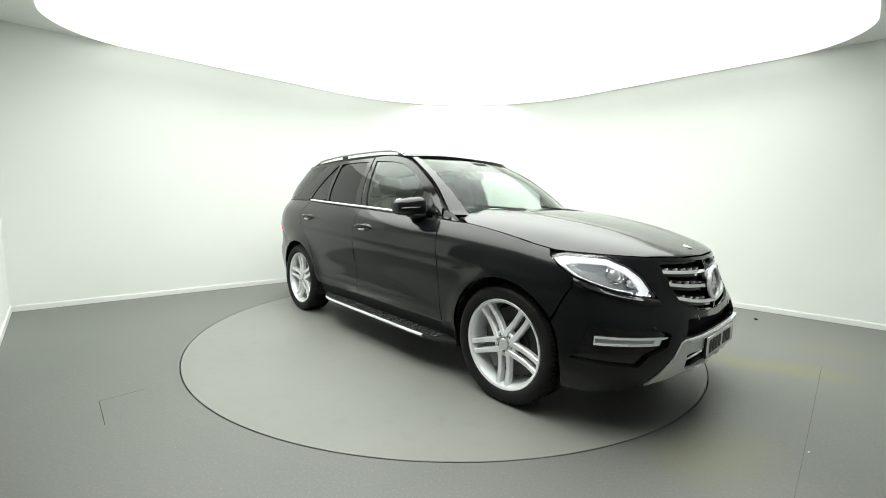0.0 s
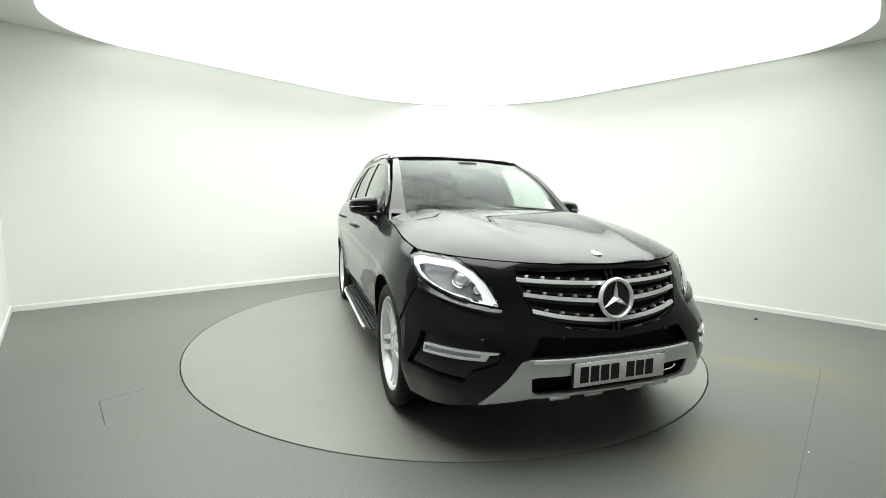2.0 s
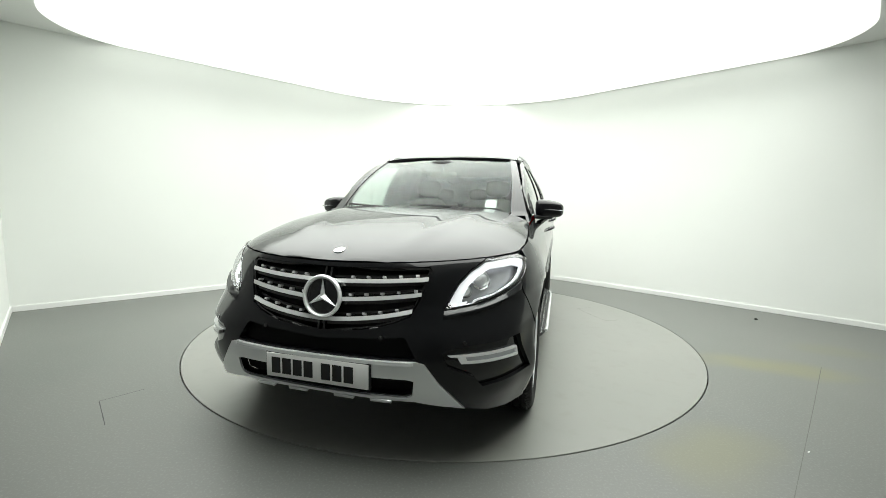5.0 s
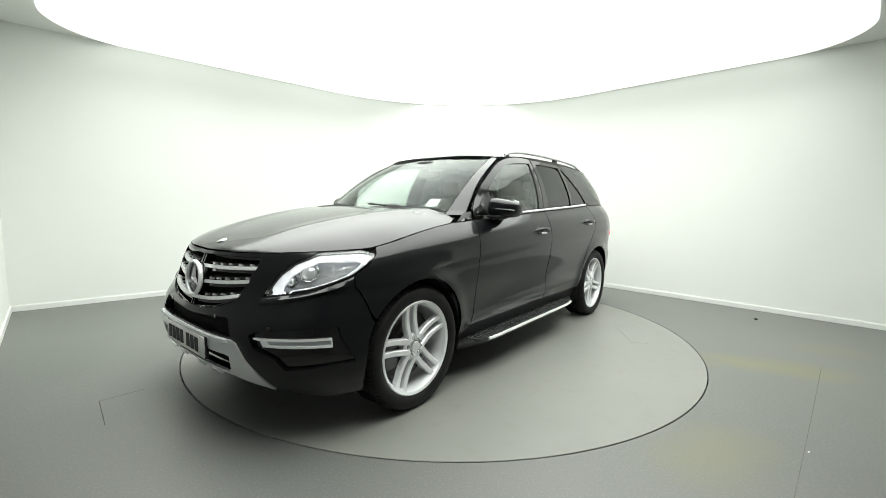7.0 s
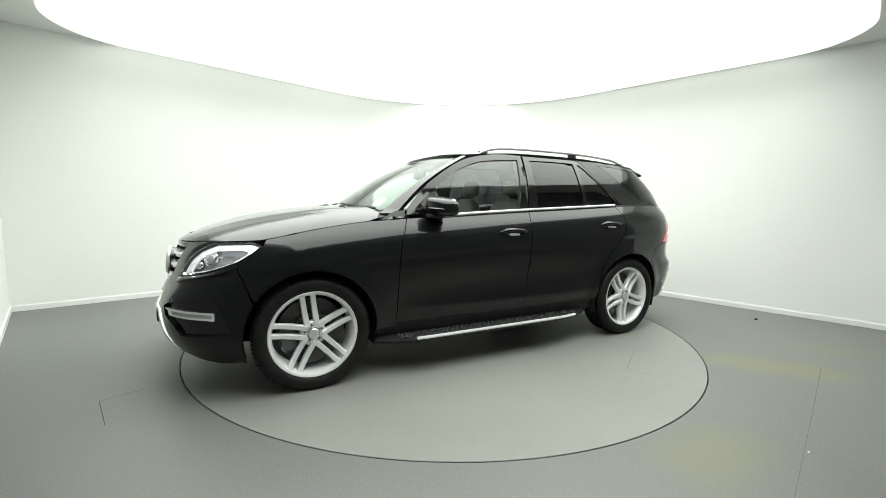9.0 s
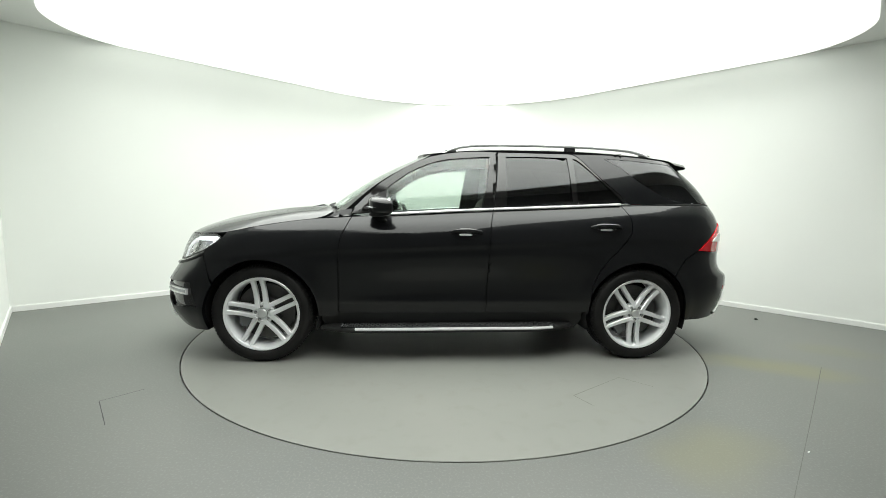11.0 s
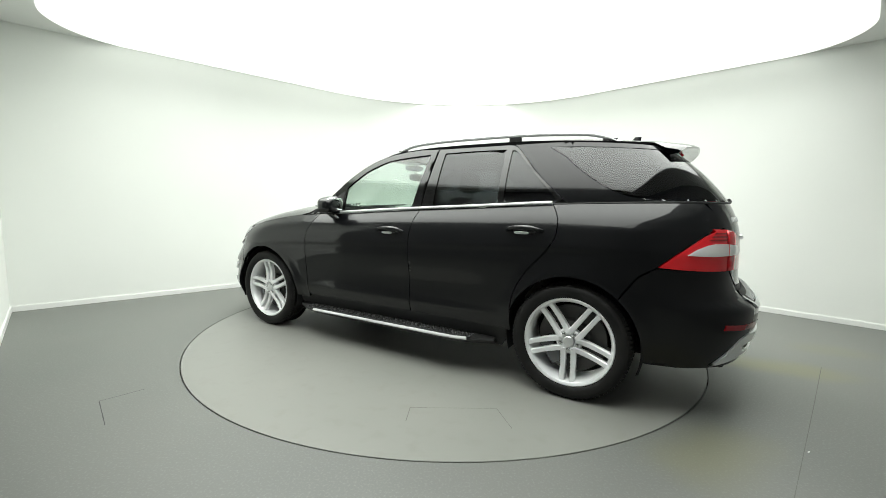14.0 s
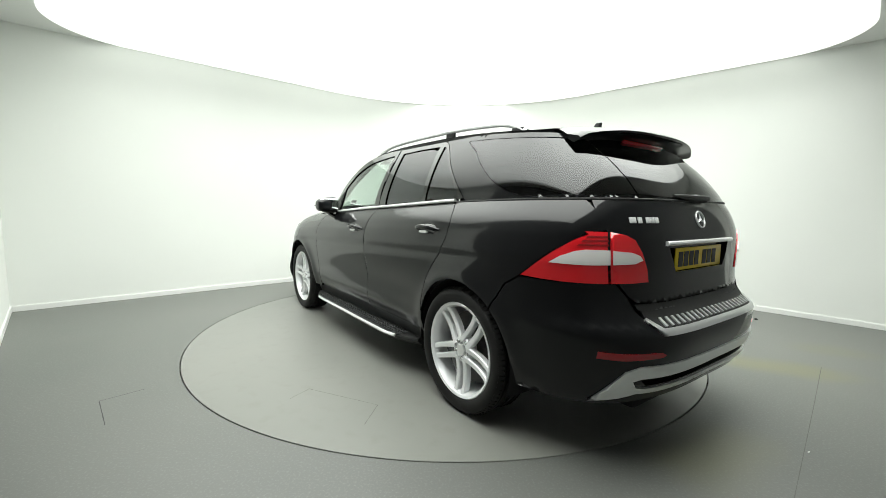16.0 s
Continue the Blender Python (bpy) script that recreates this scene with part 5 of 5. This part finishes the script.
    for i in range(22):
        y = -0.473 + i * 0.045
        u, z = Y(abs(y), 0.688, -1)
        m = at_skin(u, z, off=0.006)
        m = m if y > 0 else flip_y(m)
        bm = bmesh.new()
        box(bm, -0.008, 0.008, -0.003, 0.005, -0.026, 0.024, m)
        part("rib", bm, M_SATIN, guard, smooth=False)
    bar = [Y(0, 0.455, -1), Y(0.60, 0.452, -1), Y(0.635, 0.44, -1), Y(0.61, 0.405, -1), Y(0.57, 0.40, -1), Y(0, 0.405, -1), Y(0, 0.382, -1), Y(0.60, 0.375, -1), Y(0.66, 0.352, -1), Y(0.745, 0.325, -1), Y(0.705, 0.43, -1), Y(0.675, 0.485, -1), Y(0.62, 0.510, -1), Y(0.3, 0.510, -1), Y(0, 0.510, -1)]
    panel("rear_skid_plate", bar, M_SATIN, car, off=0.010, depth=0.03, label="brushed silver rear skid plate", step=0.035)
    panel("rear_mesh", [Y(0, 0.39, -1), Y(0.64, 0.39, -1), Y(0.64, 0.47, -1), Y(0, 0.47, -1)], M_VOID, car, off=-0.03, depth=0)
    # aerial
    bm = bmesh.new()
    rows = []
    for f in np.linspace(0, 1, 6):
        h, w = 0.075 * f, 0.018 * (1 - f) + 0.003
        x0, x1 = -1.60 - 0.06 * f, -1.70 - 0.005 * f
        z = roof_skin(-1.65, 0).z - 0.005
        rows.append([bm.verts.new((x0, 0, z + h)), bm.verts.new(((x0 + x1) / 2, w, z + h)), bm.verts.new((x1, 0, z + h)), bm.verts.new(((x0 + x1) / 2, -w, z + h))])
    for a, b in zip(rows, rows[1:]):
        for k2 in range(4):
            bm.faces.new((a[k2], a[(k2 + 1) % 4], b[(k2 + 1) % 4], b[k2]))
    bm.faces.new(rows[-1])
    part("aerial_fin", bm, M_PAINT, car)


def build_cabin(car):
    def seat(x, y, w, name):
        bm = bmesh.new()
        pod(bm, (x + 0.27, y, 0.62), (0.27, w, 0.11), 4.0)
        base = part(name, bm, M_LEATHER, car, "cream leather car seat")
        bm = bmesh.new()
        pod(bm, (0, 0, 0.30), (0.085, w * 0.95, 0.33), 3.6, Matrix.Translation((x, y, 0.66)) @ pose(0, 0, 0, 0, -14))
        part("backrest", bm, M_LEATHER, base)
        return base
    for y in (0.38, -0.38):
        base = seat(-0.28, y, 0.25, "front_seat")
        bm = bmesh.new()
        pod(bm, (0, 0, 0), (0.05, 0.13, 0.085), 3.2, Matrix.Translation((-0.47, y, 1.385)) @ pose(0, 0, 0, 0, -8))
        part("headrest", bm, M_LEATHER, base)
        for d in (-0.05, 0.05):
            bm = bmesh.new()
            tube(bm, [(-0.45, y + d, 1.24), (-0.468, y + d, 1.33)], 0.007, 6)
            part("headrest_post", bm, M_CHROME, base)
    for y in (0.44, 0.0, -0.44):
        base = seat(-1.16, y, 0.225, "rear_seat")
        bm = bmesh.new()
        pod(bm, (0, 0, 0), (0.05, 0.12, 0.07), 3.2, Matrix.Translation((-1.34, y, 1.345)) @ pose(0, 0, 0, 0, -8))
        part("headrest", bm, M_LEATHER, base)
    # dashboard
    bm = bmesh.new()
    sec = [(0.55, 0.72), (0.50, 0.92), (0.53, 1.02), (0.62, 1.085), (0.78, 1.115), (0.98, 1.125), (0.98, 0.72)]
    ys = [-0.72, -0.70, -0.5, -0.25, 0, 0.25, 0.5, 0.70, 0.72]
    rows = []
    for y in ys:
        hump = 0.045 * math.exp(-((y + 0.37) / 0.17) ** 2)
        rows.append([bm.verts.new((min(x, 1.0 - 0.12 * abs(y)), y, z + (hump if 0.5 < x < 0.8 and z > 1.0 else 0))) for x, z in sec])
    for a, b in zip(rows, rows[1:]):
        for k in range(len(sec)):
            bm.faces.new((a[k], a[(k + 1) % len(sec)], b[(k + 1) % len(sec)], b[k]))
    bm.faces.new(rows[0])
    bm.faces.new(rows[-1])
    dash = part("dashboard", bm, M_DASH, car, "dark grey dashboard")
    for y in (0.08, -0.08, 0.58, -0.60):
        bm = bmesh.new()
        lathe(bm, [(0.042, -0.01), (0.042, 0.01), (0.034, 0.012), (0.032, 0.0), (0.001, 0.0)], Matrix.Translation((0.505, y, 0.965)) @ pose(0, 0, 0, 0, -82), 20)
        part("air_vent", bm, M_SATIN, dash)
    # steering wheel, on the car's right
    m = Matrix.Translation((0.37, -0.37, 1.03)) @ pose(0, 0, 0, 0, -66)
    bm = bmesh.new()
    rows = []
    for i in range(40):
        a = 2 * math.pi * i / 40
        rows.append([bm.verts.new(m @ Vector(((0.185 + 0.016 * math.cos(2 * math.pi * j / 8)) * math.cos(a), (0.185 + 0.016 * math.cos(2 * math.pi * j / 8)) * math.sin(a), 0.016 * math.sin(2 * math.pi * j / 8)))) for j in range(8)])
    for i in range(40):
        for j in range(8):
            bm.faces.new((rows[i][j], rows[(i + 1) % 40][j], rows[(i + 1) % 40][(j + 1) % 8], rows[i][(j + 1) % 8]))
    wheel = part("steering_wheel", bm, M_DASH, car, "dark leather steering wheel")
    bm = bmesh.new()
    pod(bm, (0.01, 0, -0.015), (0.07, 0.085, 0.025), 3, m)
    part("airbag_cover", bm, M_DASH, wheel)
    for a in (90, -90, 0):
        bm = bmesh.new()
        d = Vector((math.cos(radians(a)), math.sin(radians(a)), 0))
        tube(bm, [m @ (d * 0.06), m @ (d * 0.18)], 0.014, 6)
        part("wheel_spoke", bm, M_DASH, wheel)
    bm = bmesh.new()
    tube(bm, [m @ Vector((0, 0, -0.02)), m @ Vector((0.02, 0, -0.25))], 0.035, 10)
    part("steering_column", bm, M_DASH, wheel)
    # inside mirror and its housing
    bm = bmesh.new()
    pod(bm, (0.33, 0, 1.475), (0.018, 0.125, 0.036), 3.4)
    im = part("inside_mirror", bm, M_LEATHER, car, "pale inside mirror")
    bm = bmesh.new()
    pod(bm, (0.36, 0, 1.565), (0.06, 0.11, 0.028), 3.0, pose(0, 0, 0, 0, 0))
    part("sensor_housing", bm, M_DASH, im)
    bm = bmesh.new()
    tube(bm, [(0.36, 0, 1.56), (0.335, 0, 1.49)], 0.012, 6)
    part("mirror_stem", bm, M_DASH, im)
    panel("permit_sticker", [(0.07, 0.50), (0.07, 0.58), (0.17, 0.57), (0.17, 0.495)], M_PLATE_W, car, screen_skin, "small white windscreen sticker", sides=(1,), off=-0.008, depth=0.001)
    for y in (0.34, -0.34):
        bm = bmesh.new()
        box(bm, 0.10, 0.27, y - 0.19, y + 0.19, 1.575, 1.59, pose(0, 0, 0, 0, 0), bevel=0.006)
        part("sun_visor", bm, M_LEATHER, car)
    panel("headliner", [(0.27, 0.0), (0.2, 0.55), (0.05, 0.60), (-1.8, 0.60), (-1.85, 0.0)], M_LEATHER, car, lambda u, v: roof_skin(u, v) - Vector((0, 0, 0.045)), depth=0)
    for s in SIDES:
        panel("inner_pillar", [(-0.19, 1.12), (-0.25, 1.62), (-0.41, 1.62), (-0.41, 1.12)], M_DASH, car, house, sides=(s,), off=-0.03, depth=0)
        panel("door_card", [(0.78, 0.5), (0.78, 1.09)] + belt_line(0.75, -1.3, -0.012) + [(-1.0, 0.5)], M_DASH, car, sides=(s,), off=-0.055, depth=0)
    bm = bmesh.new()
    box(bm, -0.3, 0.55, -0.11, 0.11, 0.36, 0.80, bevel=0.03)
    part("centre_console", bm, M_DASH, car)


build_headlights(CAR)
build_grille(CAR)
build_front_trim(CAR)
build_side_trim(CAR)
build_rear(CAR)
build_cabin(CAR)


# ---- marks on the floor and on the disc ----
def scratch(name, pts, width, label, z=0.0006, mat=None, parent=None):
    bm = bmesh.new()
    for (x0, y0), (x1, y1) in zip(pts, pts[1:]):
        d = Vector((x1 - x0, y1 - y0))
        n = Vector((-d.y, d.x)).normalized() * width / 2
        k = max(2, int(d.length / 0.05))
        rows = []
        for i in range(k + 1):
            q = Vector((x0, y0)) + d * i / k
            w = n * random.uniform(0.6, 1.1)
            rows.append((bm.verts.new((q.x + w.x, q.y + w.y, z)), bm.verts.new((q.x - w.x, q.y - w.y, z))))
        for a, b in zip(rows, rows[1:]):
            bm.faces.new((a[0], a[1], b[1], b[0]))
    ob = part(name, bm, mat or M_MARK, parent, smooth=False)
    if parent is None:
        tagged(ob, label, "floor mark", kind="structure")
    return ob


scratch("floor_scratch", [(-1.90, -1.58), (-2.05, -1.75), (-1.80, -2.01)], 0.005, "thin dark cut lines in the grey floor")
scratch("floor_seam", [(2.95, -0.96), (2.31, -1.62), (1.45, -2.50)], 0.004, "thin dark seam in the grey floor", mat=M_SEAM)
scratch("hatch_line", HATCH, 0.004, "", mat=M_HATCH, parent=TURNTABLE)
for x, y, r in ((3.48, 0.44, 0.018),):
    bm = bmesh.new()
    lathe(bm, [(r, 0.0), (r, 0.008), (r * 0.6, 0.016), (0.001, 0.018)], Matrix.Translation((x, y, 0)), 14)
    tagged(part("floor_bolt", bm, M_BLACK), "small black stud on the floor", "floor stud")
bm = bmesh.new()
box(bm, -0.009, 0.009, -0.003, 0.003, 0, 0.002, Matrix.Translation((1.85, -2.115, 0)) @ pose(0, 0, 0, 0, 0, 30))
tagged(part("paper_scrap", bm, M_TRIM), "tiny white scrap on the floor", "scrap")


def motions():
    """The disc and the car on it turn together, at one speed."""
    rows = []
    for i in range(0, 65):
        t = i * 0.25
        m = pose(0, 0, 0, 0, 0, -47.13 - 11.669 * t)
        rows.append((t, m))
    walk(TURNTABLE, rows)
    walk(CAR, [(t, m @ pose(-0.0115, 0.0537, 0.0)) for t, m in rows])


motions()
